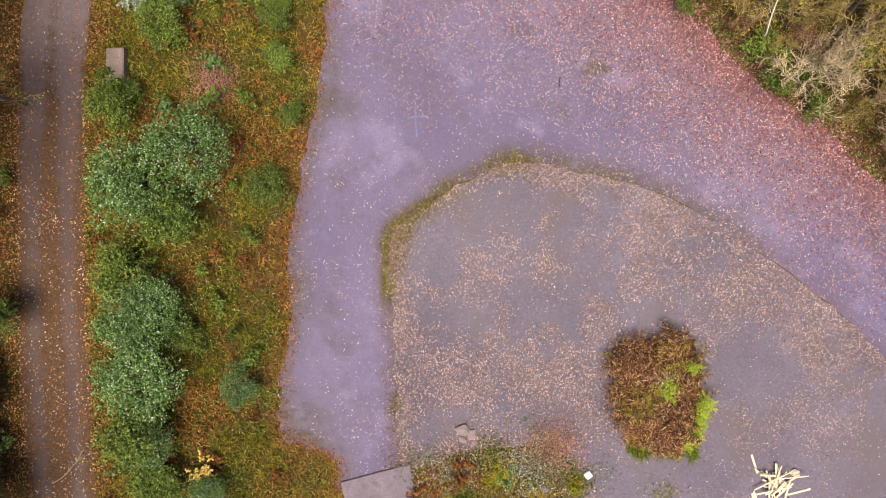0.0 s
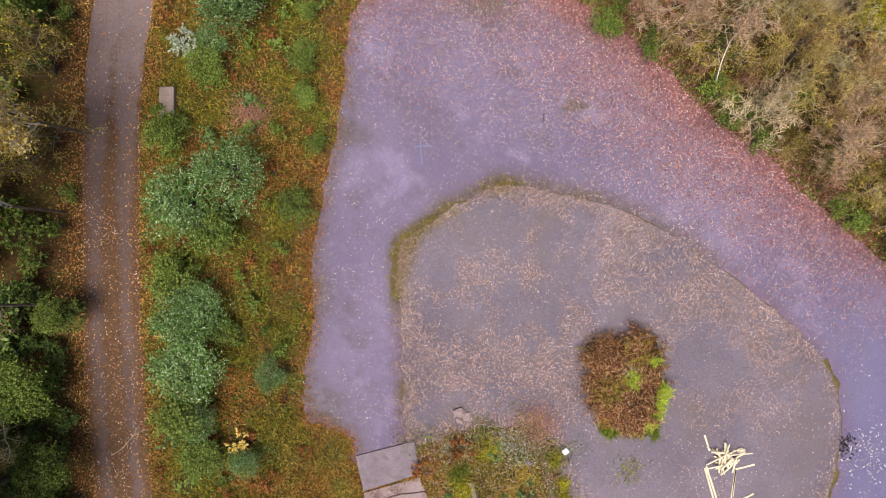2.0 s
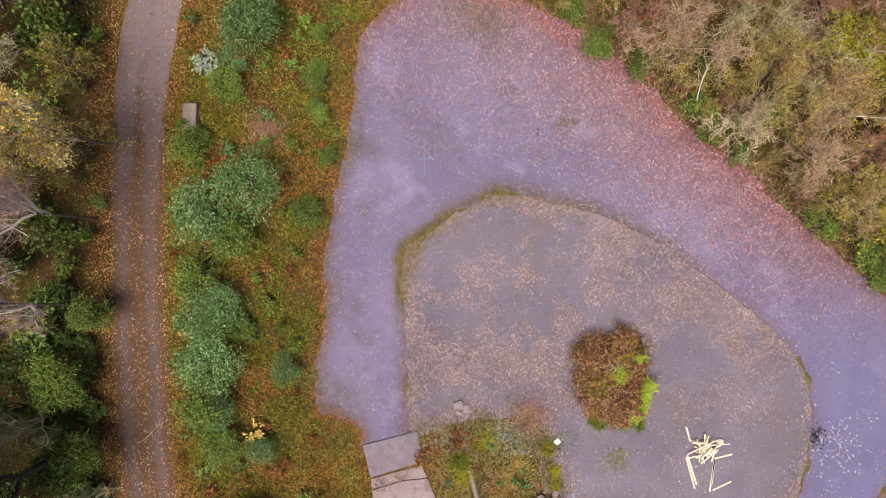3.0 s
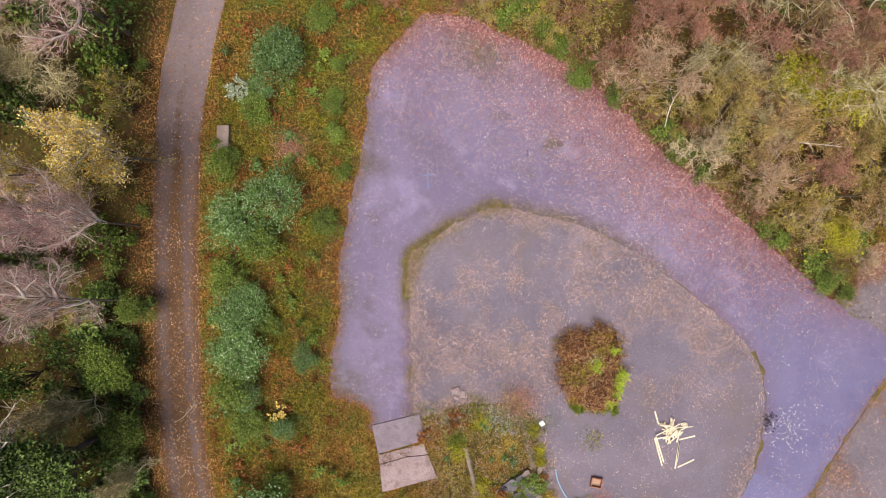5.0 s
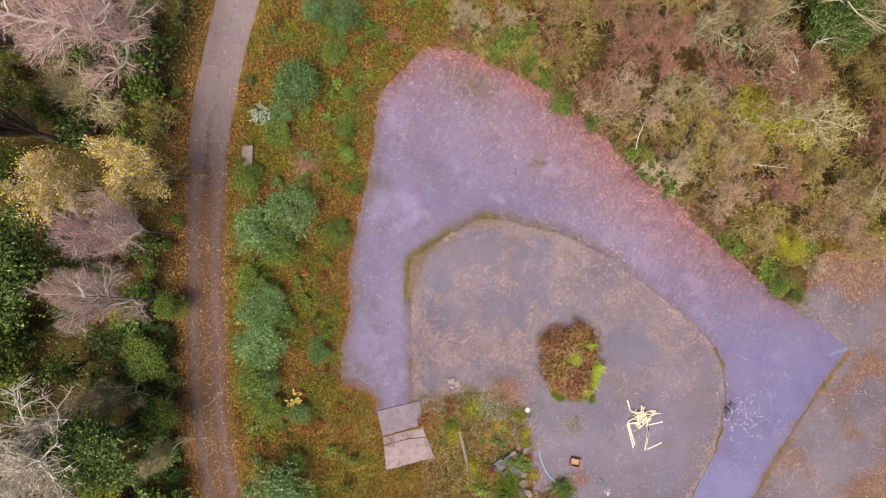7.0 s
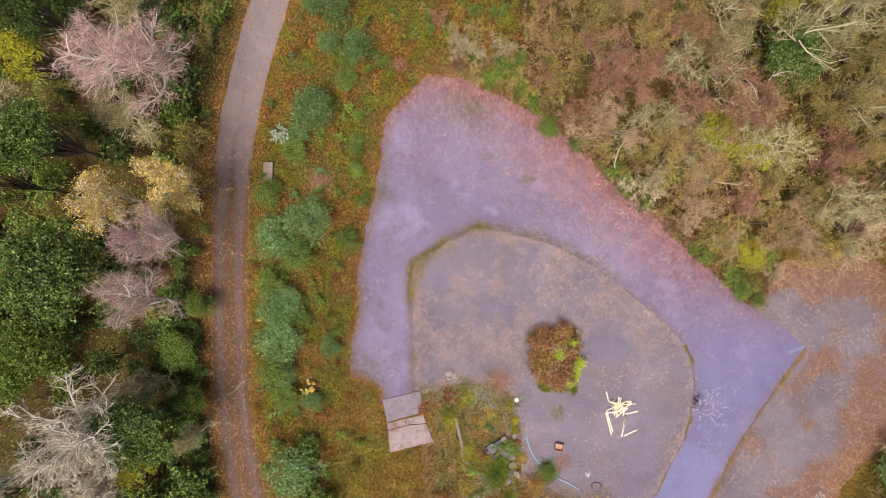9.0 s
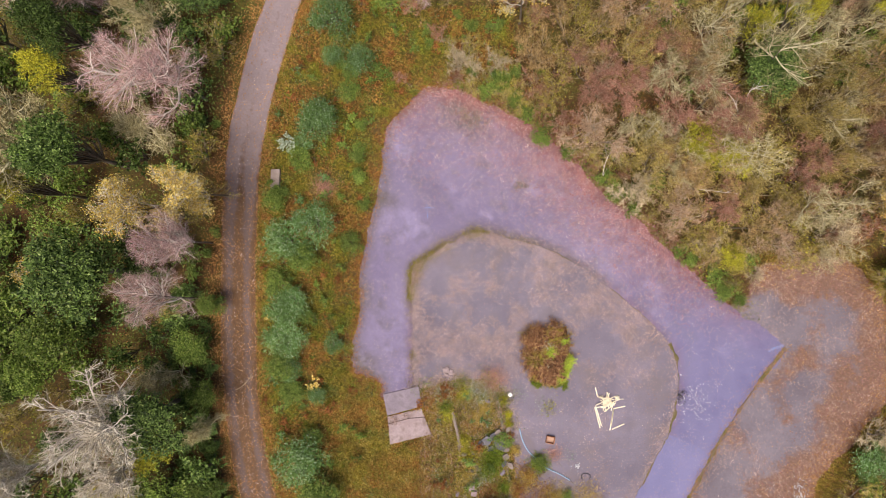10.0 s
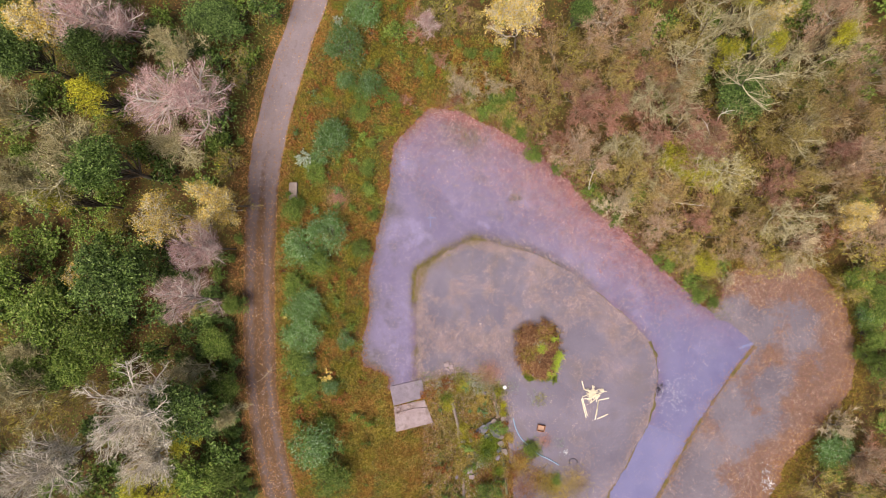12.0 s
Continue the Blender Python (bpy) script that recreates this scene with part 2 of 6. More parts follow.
M_LEAF_PALE = scatter("silver_leaves", [(0, (0.14, 0.19, 0.12)), (0.5, (0.36, 0.43, 0.31)), (1, (0.64, 0.7, 0.6))], 0.5, 0.2, 0.1)
M_LEAF_LIME = scatter("lime_leaves", [(0, (0.130, 0.120, 0.012)), (0.5, (0.440, 0.420, 0.030)), (1, (0.740, 0.700, 0.080))], 0.5, 0.25, 0.2)
M_LEAF_YELLOW = scatter("yellow_leaves", [(0, (0.450, 0.290, 0.040)), (0.5, (0.880, 0.650, 0.130)), (1, (0.940, 0.840, 0.420))], 0.5, 0.25, 0.15)
M_LEAF_BROWN = scatter("bracken", [(0, (0.070, 0.022, 0.010)), (0.5, (0.280, 0.100, 0.028)), (1, (0.520, 0.250, 0.080))], 0.8, 0.15, 0.15)
M_BRACKEN_DARK = scatter("dark_bracken", [(0, (0.030, 0.013, 0.007)), (0.5, (0.165, 0.066, 0.030)), (0.82, (0.360, 0.180, 0.082)), (1, (0.640, 0.430, 0.230))], 0.8, 0.1, 0.1)
M_FERN_OLIVE = scatter("olive_fern", [(0, (0.045, 0.042, 0.006)), (0.5, (0.180, 0.175, 0.026)), (0.85, (0.360, 0.330, 0.065)), (1, (0.620, 0.560, 0.200))], 0.7, 0.15, 0.1)
M_LEAF_RUST = scatter("rust_needles", [(0, (0.260, 0.110, 0.085)), (0.5, (0.520, 0.250, 0.190)), (1, (0.720, 0.440, 0.340))], 0.8, 0.1, 0.1)
M_FALLEN_PALE = scatter("fallen_pale_leaves", [(0, (0.240, 0.144, 0.120)), (0.5, (0.480, 0.336, 0.300)), (0.85, (0.696, 0.540, 0.504)), (1, (0.850, 0.792, 0.744))], 0.7, 0.0, 0.0)
M_FALLEN_RED = scatter("fallen_red_leaves", [(0, (0.105, 0.030, 0.030)), (0.5, (0.285, 0.100, 0.098)), (0.85, (0.450, 0.225, 0.215)), (1, (0.700, 0.530, 0.510))], 0.7, 0.0, 0.0)
M_FALLEN_TAN = scatter("fallen_tan_leaves", [(0, (0.090, 0.052, 0.042)), (0.3, (0.230, 0.140, 0.108)), (0.6, (0.420, 0.272, 0.235)), (0.88, (0.590, 0.430, 0.385)), (1, (0.800, 0.680, 0.635))], 0.7, 0.0, 0.0)
M_FALLEN_ORANGE = scatter("fallen_orange_leaves", [(0, (0.150, 0.056, 0.018)), (0.5, (0.330, 0.140, 0.036)), (0.85, (0.540, 0.266, 0.084)), (1, (0.780, 0.532, 0.240))], 0.7, 0.0, 0.0)
M_GRASS = scatter("verge_grass", [(0, (0.060, 0.065, 0.008)), (0.5, (0.260, 0.220, 0.025)), (1, (0.500, 0.400, 0.060))], 0.7, 0.2, 0.1)
M_GRASS_GREEN = scatter("green_grass", [(0, (0.050, 0.080, 0.008)), (0.5, (0.170, 0.240, 0.025)), (1, (0.360, 0.440, 0.060))], 0.7, 0.2, 0.1)
M_GRASS_DRY = scatter("dry_grass", [(0, (0.160, 0.065, 0.012)), (0.5, (0.420, 0.210, 0.035)), (1, (0.680, 0.440, 0.130))], 0.7, 0.2, 0.1)
M_GRASS_GOLD = scatter("golden_grass", [(0, (0.18, 0.115, 0.018)), (0.5, (0.54, 0.38, 0.07)), (1, (0.82, 0.66, 0.22))], 0.7, 0.2, 0.1)
M_LEAF_FRESH = scatter("fresh_fern", [(0, (0.110, 0.160, 0.010)), (0.5, (0.300, 0.420, 0.030)), (1, (0.520, 0.640, 0.070))], 0.6, 0.2, 0.1)
M_MOSS_TUFT = scatter("moss_tufts", [(0, (0.080, 0.075, 0.010)), (0.5, (0.210, 0.180, 0.028)), (1, (0.350, 0.290, 0.065))], 0.8, 0.1, 0.1)
M_SHARDS = scatter("pale_fragments", [(0, (0.35, 0.37, 0.45)), (1, (0.8, 0.8, 0.82))], 0.6, 0.0, 0.0)


# ---- mesh helpers ----
def fast_mesh(name, verts, faces, mat):
    """A mesh from arrays: verts (n, 3), faces (m, 3 or 4)."""
    me = bpy.data.meshes.new(name)
    k = faces.shape[1]
    me.vertices.add(len(verts))
    me.vertices.foreach_set("co", np.asarray(verts, np.float32).ravel())
    me.loops.add(faces.size)
    me.loops.foreach_set("vertex_index", np.asarray(faces, np.int32).ravel())
    me.polygons.add(len(faces))
    me.polygons.foreach_set("loop_start", np.arange(0, faces.size, k, dtype=np.int32))
    me.update(calc_edges=True)
    me.materials.append(mat)
    return me


def part(name, data, mat, parent, label=""):
    """Links a bmesh or a mesh as one object under a thing."""
    if isinstance(data, bmesh.types.BMesh):
        me = bpy.data.meshes.new(name)
        data.to_mesh(me)
        data.free()
        me.materials.append(mat)
        data = me
    ob = new(name, data)
    ob.parent = parent
    return tagged(ob, label)


def thing(name, data, mat, label, category, group="", kind="", place=None):
    ob = part(name, data, mat, None)
    if place is not None:
        ob.matrix_world = place
    return tagged(ob, label, category, group, kind)


def empty(name, label, category, group="", place=None):
    ob = new(name)
    if place is not None:
        ob.matrix_world = place
    return tagged(ob, label, category, group)


def unit(v):
    return v / (np.linalg.norm(v, axis=-1, keepdims=True) + 1e-9)


def tubes(a, b, ra, rb, sides=3):
    """Tapered prisms from a to b."""
    d = unit(b - a)
    ref = np.where(np.abs(d[:, 2:3]) > 0.9, [[1.0, 0, 0]], [[0, 0, 1.0]])
    u = unit(np.cross(d, ref))
    w = np.cross(d, u)
    ang = np.arange(sides) * 2 * np.pi / sides
    ring = np.cos(ang)[None, :, None] * u[:, None] + np.sin(ang)[None, :, None] * w[:, None]
    v = np.concatenate([a[:, None] + ring * ra[:, None, None], b[:, None] + ring * rb[:, None, None]], 1)
    i = np.arange(sides)
    j = (i + 1) % sides
    f = np.stack([i, j, j + sides, i + sides], 1)
    faces = (np.arange(len(a))[:, None, None] * 2 * sides + f[None]).reshape(-1, 4)
    return v.reshape(-1, 3), faces


def join(pieces):
    vs, fs, n = [], [], 0
    for v, f in pieces:
        vs.append(v)
        fs.append(f + n)
        n += len(v)
    return np.concatenate(vs), np.concatenate(fs)


def leaf_quads(c, size, r, flat=0.5):
    """Diamond leaves at the centres c; flat: 0 any way up, 1 lying."""
    n = len(c)
    nrm = unit(r.normal(size=(n, 3)) * (1 - flat) + np.array([0, 0, 1.0]) * (0.25 + flat))
    u = unit(np.cross(nrm, r.normal(size=(n, 3))))
    w = np.cross(nrm, u)
    s = (np.asarray(size) * r.uniform(0.6, 1.4, n))[:, None]
    v = np.stack([c - u * s, c + w * s * 0.5 + nrm * s * 0.15, c + u * s, c - w * s * 0.5 + nrm * s * 0.15], 1)
    return v.reshape(-1, 3), np.arange(4 * n).reshape(-1, 4)


def blades(c, length, width, r, lean=0.7):
    """Grass blades: slim triangles that rise from c and lean."""
    n = len(c)
    d = unit(np.c_[r.normal(size=(n, 2)) * lean, np.full(n, 0.55)])
    s = unit(np.cross(d, r.normal(size=(n, 3))))
    ln = (np.asarray(length) * r.uniform(0.5, 1.4, n))[:, None]
    v = np.stack([c - s * width, c + s * width, c + d * ln], 1)
    return v.reshape(-1, 3), np.arange(3 * n).reshape(-1, 3)


def spline(points, closed=True, steps=8):
    """A smooth line through control points."""
    p = np.array(points, float)
    n = len(p)
    out = []
    for i in range(n if closed else n - 1):
        q = [p[(i + k) % n] if closed else p[min(max(i + k, 0), n - 1)] for k in (-1, 0, 1, 2)]
        for s in np.linspace(0, 1, steps, endpoint=False):
            out.append(0.5 * (2 * q[1] + (q[2] - q[0]) * s + (2 * q[0] - 5 * q[1] + 4 * q[2] - q[3]) * s * s + (3 * q[1] - q[0] - 3 * q[2] + q[3]) * s**3))
    return np.array(out)


def ragged(line, amount, scale=0.8):
    """Wears an edge unevenly."""
    out = []
    for x, y in line:
        v = noise.noise_vector(Vector((x * scale, y * scale, 3.1)))
        w = noise.noise_vector(Vector((x * scale * 3.3, y * scale * 3.3, 9.7)))
        out.append((x + amount * (v.x + 0.5 * w.x), y + amount * (v.y + 0.5 * w.y)))
    return np.array(out)


def inside(p, poly):
    x, y = p[:, 0], p[:, 1]
    res = np.zeros(len(p), bool)
    q = np.roll(poly, 1, 0)
    for (x1, y1), (x2, y2) in zip(poly, q):
        c = (y1 > y) != (y2 > y)
        if c.any():
            res ^= c & (x < (x2 - x1) * (y - y1) / (y2 - y1 + 1e-12) + x1)
    return res


def distance(p, line, closed=True):
    a = line
    b = np.roll(line, -1, 0) if closed else np.vstack([line[1:], line[-1:]])
    best = np.full(len(p), 1e9)
    for (ax, ay), (bx, by) in zip(a, b):
        dx, dy = bx - ax, by - ay
        t = np.clip(((p[:, 0] - ax) * dx + (p[:, 1] - ay) * dy) / (dx * dx + dy * dy + 1e-12), 0, 1)
        best = np.minimum(best, np.hypot(p[:, 0] - ax - t * dx, p[:, 1] - ay - t * dy))
    return best


def clumpy(p, scale, seed=0.0):
    return np.array([noise.noise((x * scale, y * scale, seed)) for x, y in p])


def sheet(name, outline, top, thick, mat):
    """A flat layer of the given outline with a bevelled edge."""
    bm = bmesh.new()
    vs = [bm.verts.new((x, y, top)) for x, y in outline]
    f = bm.faces.new(vs)
    if f.normal.z < 0:
        f.normal_flip()
    low = [bm.verts.new((x, y, top - thick)) for x, y in outline]
    n = len(vs)
    for i in range(n):
        j = (i + 1) % n
        bm.faces.new((vs[i], low[i], low[j], vs[j]))
    bmesh.ops.triangulate(bm, faces=[f])
    bmesh.ops.recalc_face_normals(bm, faces=bm.faces)
    return bm


def paint(me, name, values):
    a = me.attributes.new(name, "FLOAT", "POINT")
    a.data.foreach_set("value", np.asarray(values, np.float32))


# ---- plan ----
LOT = [(-5.7, -13.8), (-5.8, -12.5), (-7.3, -11.8), (-8.4, -11.0), (-8.3, -8.8), (-7.8, -5.9), (-7.8, -3.5), (-7.4, -0.7), (-6.6, 2.6), (-5.8, 7.1), (-5.3, 10.3), (-3.9, 11.9), (-2.3, 13.5), (-0.2, 13.9), (2.3, 13.0), (5.4, 11.5), (8.4, 9.7), (11.5, 7.2), (14.0, 4.1), (17.0, 2.1), (19.8, -0.9), (23.1, -3.8), (26.0, -6.4), (30.0, -9.4), (27.5, -12.6), (24.7, -16.7), (22.5, -20.6), (20.6, -24.1), (18.1, -28.7), (14.8, -28.7), (17.3, -19.8), (14.8, -10.9), (8.7, -4.3), (3.2, -3.2), (-1.0, -8.8), (-1.8, -11.0), (-2.3, -13.2)]
ISLAND = [(-2.8, -12.8), (-3.0, -10.1), (-3.1, -6.5), (-3.0, -3.2), (-2.3, -1.8), (-0.4, -0.4), (2.2, 0.8), (4.8, 0.6), (7.9, -0.2), (10.9, -1.6), (14.3, -4.0), (17.5, -6.6), (19.7, -9.0), (20.5, -11.8), (20.2, -14.9), (19.4, -17.3), (18.0, -20.0), (16.6, -22.5), (14.8, -25.6), (11.5, -30.1), (6.9, -30.1), (6.4, -23.7), (5.7, -17.6), (4.8, -13.2), (3.2, -12.2), (0.4, -12.2)]
EAST = [(26.7, -4.8), (27.8, -2.1), (31.6, -1.1), (35.8, -2.0), (38.4, -4.3), (39.5, -8.1), (39.2, -13.1), (37.0, -16.7), (33.8, -20.0), (32.2, -22.5), (30.2, -25.3), (28.6, -29.7), (14.8, -30.3), (18.1, -23.8), (22.5, -16.7), (27.5, -9.8), (24.7, -6.2)]
TRACK = [(-9.6, 43.0), (-11.6, 31.3), (-13.5, 24.6), (-15.6, 18.5), (-17.0, 13.5), (-18.0, 8.5), (-18.4, 3.5), (-18.6, -2.1), (-18.6, -7.7), (-18.4, -13.2), (-17.7, -18.8), (-16.4, -24.5), (-14.3, -30.5), (-11.3, -37.7)]
lot = ragged(ragged(spline(LOT, steps=14), 0.3), 0.13, 3.0)
island = ragged(ragged(spline(ISLAND, steps=12), 0.18), 0.09, 2.6)
east = ragged(ragged(spline(EAST, steps=14), 0.8, 0.35), 0.3, 1.6)
track = spline(TRACK, closed=False, steps=10)
TRACK_HALF = 1.6


def stretch(line, a, b):
    """The run of a closed line from the point nearest a to the point nearest b."""
    i = int(np.argmin(np.hypot(*(line - a).T)))
    j = int(np.argmin(np.hypot(*(line - b).T)))
    return line[i:j] if j > i else np.concatenate([line[i:], line[:j]])


west_edge = stretch(lot, LOT[0], LOT[13])
ne_edge = stretch(lot, LOT[13], LOT[22])
earth_edge = np.concatenate([west_edge, ne_edge])
TRACK_Z, LOT_Z, ISLAND_Z, EAST_Z = 0.03, 0.05, 0.09, 0.025


def box_points(n, x0, y0, x1, y1):
    return np.c_[rng.uniform(x0, x1, n), rng.uniform(y0, y1, n)]


# ---- ground: one sheet to the horizon ----
relief = {}
A = [(-5.72, -13.42), (-2.55, -12.70), (-2.27, -14.47), (-5.33, -15.31)]
B = [(-5.33, -15.42), (-2.32, -14.69), (-1.44, -16.97), (-5.10, -17.87)]
B_MID = np.mean(B, axis=0)


def height_at(p):
    """The ground's height at places (n, 2)."""
    line, z = relief["line"], relief["z"]
    n = len(line)
    fx, fy = np.interp(p[:, 0], line, np.arange(n)), np.interp(p[:, 1], line, np.arange(n))
    i, j = np.minimum(fx.astype(int), n - 2), np.minimum(fy.astype(int), n - 2)
    u, v = fx - i, fy - j
    return z[j, i] * (1 - u) * (1 - v) + z[j, i + 1] * u * (1 - v) + z[j + 1, i] * (1 - u) * v + z[j + 1, i + 1] * u * v


def build_ground():
    near = np.linspace(-60, 60, 181)
    far = np.array([75, 95, 130, 190, 300, 500, 900.0])
    line = np.concatenate([-far[::-1], near, far])
    gx, gy = np.meshgrid(line, line)
    p = np.c_[gx.ravel(), gy.ravel()]
    dl, dt, de = distance(p, lot[::3]), distance(p, track[::2], False), distance(p, east[::3])
    slabs = np.hypot(p[:, 0] - B_MID[0], p[:, 1] - B_MID[1]) - 2.6
    il = inside(p, lot[::2]) | inside(p, east[::2]) | inside(p, island[::2])
    dmin = np.where(il, 0, np.minimum(np.minimum(np.minimum(dl, de), slabs), dt - TRACK_HALF))
    swell = np.clip((dmin - 0.6) / 2.5, 0, 1)
    z = np.zeros(len(p))
    for i in np.nonzero((swell > 0) & (np.abs(p).max(1) < 70))[0]:
        x, y = p[i]
        z[i] = swell[i] * (0.18 + 0.22 * noise.noise((x * 0.22, y * 0.22, 0.0)) + 0.1 * noise.noise((x * 0.9, y * 0.9, 4.0)))
    n = len(line)
    relief.update(line=line, z=z.reshape(n, n))
    k = np.arange(n * n).reshape(n, n)
    faces = np.stack([k[:-1, :-1], k[:-1, 1:], k[1:, 1:], k[1:, :-1]], -1).reshape(-1, 4)
    me = fast_mesh("ground", np.c_[p, z], faces, M_EARTH)
    strip = (p[:, 0] > -19) & (p[:, 0] < 8) & (p[:, 1] < 26) & ((p[:, 0] < 2) | (p[:, 1] < -10))
    paint(me, "grass", np.where(strip, 0.52, 0.34))
    belt = np.exp(-(np.maximum(dl, 0) / 1.1) ** 2) * np.where(p[:, 0] > -2, 1.0, 0.5)
    paint(me, "red", np.clip(belt + np.exp(-(np.maximum(de - 0.5, 0) / 2.0) ** 2) * 0.2, 0, 0.9))
    for f in me.polygons:
        f.use_smooth = True
    return tagged(new("ground", me), "leaf-strewn woodland earth with moss and rough grass", "ground", kind="structure")


build_ground()


def refined(bm, size):
    """Cuts long edges, for painted attributes."""
    bmesh.ops.subdivide_edges(bm, edges=[e for e in bm.edges if e.calc_length() > 6], cuts=4, use_grid_fill=True)
    bmesh.ops.triangulate(bm, faces=[f for f in bm.faces if len(f.verts) > 3])
    for _ in range(4):
        bmesh.ops.subdivide_edges(bm, edges=[e for e in bm.edges if e.calc_length() > size], cuts=1)
        bmesh.ops.triangulate(bm, faces=[f for f in bm.faces if len(f.verts) > 3])
    return bm


def build_lot():
    bm = refined(sheet("lot", lot, LOT_Z, 0.12, M_ASPHALT), 0.8)
    ob = thing("asphalt_lot", bm, M_ASPHALT, "worn purple-grey asphalt turning area strewn with leaves", "asphalt", kind="structure")
    p = np.array([v.co[:2] for v in ob.data.vertices])
    d = distance(p, earth_edge[::2], False)
    ne = np.clip((p[:, 0] * 0.55 + p[:, 1] * 0.83 - 5.0) / 10, 0, 1)
    di = distance(p, island[::2])
    # blends in a bluer asphalt colour towards the lot's south-east
    paint(ob.data, "bluish", 0.85 / (1 + np.exp(-(p[:, 0] * 0.8 - p[:, 1] * 0.6 - 21.0) / 3.0)))
    soil = 0.75 * np.exp(-(distance(p, west_edge[::2], False) / 0.7) ** 2)
    for x, y, rad, k in ((-7.4, -4.5, 0.9, 0.7), (-7.3, -10.7, 1.4, 0.8), (-5.9, 4.2, 1.6, 0.5), (2.2, 11.3, 1.7, 0.95), (6.6, 5.2, 0.9, 0.5), (-1.5, 4.4, 1.3, 0.25), (-3.6, -5.2, 0.5, 0.5), (0.4, 12.2, 1.4, 0.5)):
        soil += k * np.exp(-((p[:, 0] - x) ** 2 + (p[:, 1] - y) ** 2) / rad**2)
    soil += 0.85 * np.exp(-(distance(p, stretch(island, ISLAND[3], ISLAND[10])[::2], False) / 0.75) ** 2)
    paint(ob.data, "soil", np.clip(soil, 0, 0.9))
    paint(ob.data, "dirt", np.clip(np.exp(-(di / 0.5) ** 2) * 0.3 + ne * np.exp(-(d / 0.9) ** 2) * 0.5 + ne * np.exp(-(d / 4.5) ** 2) * 0.8, 0, 0.9))
    return ob


build_lot()
thing("old_pad", sheet("pad", island, ISLAND_Z, 0.09, M_PAD), M_PAD, "raised old grey concrete pad with dead leaves and mossy edge", "concrete pad", kind="structure")
clearing = thing("leafy_pad", refined(sheet("pad", east, EAST_Z, 0.1, M_EASTPAD), 1.3), M_EASTPAD, "grey gravel clearing half covered with brown leaves", "clearing", kind="structure")


def clearing_cover(p):
    """How thick the leaves lie on the clearing: along its rim and over its north."""
    rim = np.exp(-(distance(p, stretch(east, EAST[1], EAST[10])[::2], False) / (2.2 + 2.0 * np.clip(clumpy(p, 0.25, 24.0) + 0.4, 0, 1))) ** 2)
    north = 1 / (1 + np.exp(-(p[:, 1] + 5.2 - 0.1 * (p[:, 0] - 30)) / 0.9))
    bay = np.exp(-((p[:, 0] - 28.6) ** 2 + (p[:, 1] + 6.0) ** 2) / 2.5)
    spots = np.clip(0.18 + clumpy(p, 0.3, 23.0) * 1.1, 0, 0.8) * np.clip((p[:, 0] - 22) / 6, 0.3, 1)
    return np.clip(np.maximum(np.maximum(rim, 0.85 * north), spots) - 0.8 * bay, 0, 1)


paint(clearing.data, "leafy", clearing_cover(np.array([v.co[:2] for v in clearing.data.vertices])))
newer = [(19.6, -17.05), (21.4, -17.7), (23.5, -19.0), (22.3, -20.8), (20.4, -24.2), (17.9, -28.6), (14.9, -28.6), (16.0, -22.6), (17.6, -19.8)]
thing("newer_asphalt", sheet("lot", ragged(np.concatenate([np.linspace(newer[i], newer[(i + 1) % 9], 8, endpoint=False) for i in range(9)]), 0.05, 1.5), LOT_Z + 0.005, 0.05, M_NEWER), M_NEWER, "newer blue-grey asphalt with a clean cut edge", "asphalt", kind="structure")


def build_track():
    d = np.gradient(track, axis=0)
    nrm = unit(np.c_[-d[:, 1], d[:, 0]])
    cols = np.linspace(-1, 1, 17)
    v, ac, pl = [], [], []
    for i, (c, m) in enumerate(zip(track, nrm)):
        w = TRACK_HALF * (1 + 0.09 * noise.noise((c[0] * 0.35, c[1] * 0.35, 2.0)))
        for s in cols:
            rut = math.exp(-((abs(s) - 0.52) / 0.27) ** 2)
            edge = 0.09 * max(0, abs(s) - 0.85) / 0.15
            v.append((*(c + m * s * w), TRACK_Z + 0.05 - 0.05 * rut - edge + 0.015 * noise.noise((c[0] * 2, s * 3, 1.0))))
            pl.append(min(1, max(0, (c[1] - 2) / 14)))
            ac.append(0.74 - 0.52 * rut - 0.5 * min(1, max(0, (c[1] + 2) / 14)))
    n, k = len(track), len(cols)
    g = np.arange(n * k).reshape(n, k)
    f = np.stack([g[:-1, :-1], g[1:, :-1], g[1:, 1:], g[:-1, 1:]], -1).reshape(-1, 4)[:, ::-1]
    me = fast_mesh("gravel_track", np.array(v), f, M_GRAVEL)
    paint(me, "across", ac)
    paint(me, "pale", pl)
    for q in me.polygons:
        q.use_smooth = True
    tagged(new("gravel_track", me), "brown gravel forest track with two wheel ruts", "track", kind="structure")


build_track()


def band(name, line, width, z, mat, label, seed):
    """A narrow uneven strip of moss along an edge."""
    d = np.gradient(line, axis=0)
    nrm = unit(np.c_[-d[:, 1], d[:, 0]])
    v = []
    for c, m in zip(line, nrm):
        w = width * (0.42 + 0.5 * noise.noise((c[0] * 7.0, c[1] * 7.0, seed)) + 1.1 * noise.noise((c[0] * 0.55, c[1] * 0.55, seed)) + 0.5 * noise.noise((c[0] * 2.5, c[1] * 2.5, seed)))
        w = max(w, 0.02)
        for s, h in ((-1, -0.03), (-0.5, 0.03), (0.0, 0.05), (0.5, 0.03), (1, -0.03)):
            v.append((*(c + m * w * s), z + h))
    n = len(line)
    g = np.arange(n * 5).reshape(n, 5)
    f = np.stack([g[:-1, :-1], g[1:, :-1], g[1:, 1:], g[:-1, 1:]], -1).reshape(-1, 4)[:, ::-1]
    me = fast_mesh(name, np.array(v), f, mat)
    return tagged(new(name, me), label, "moss", kind="structure")


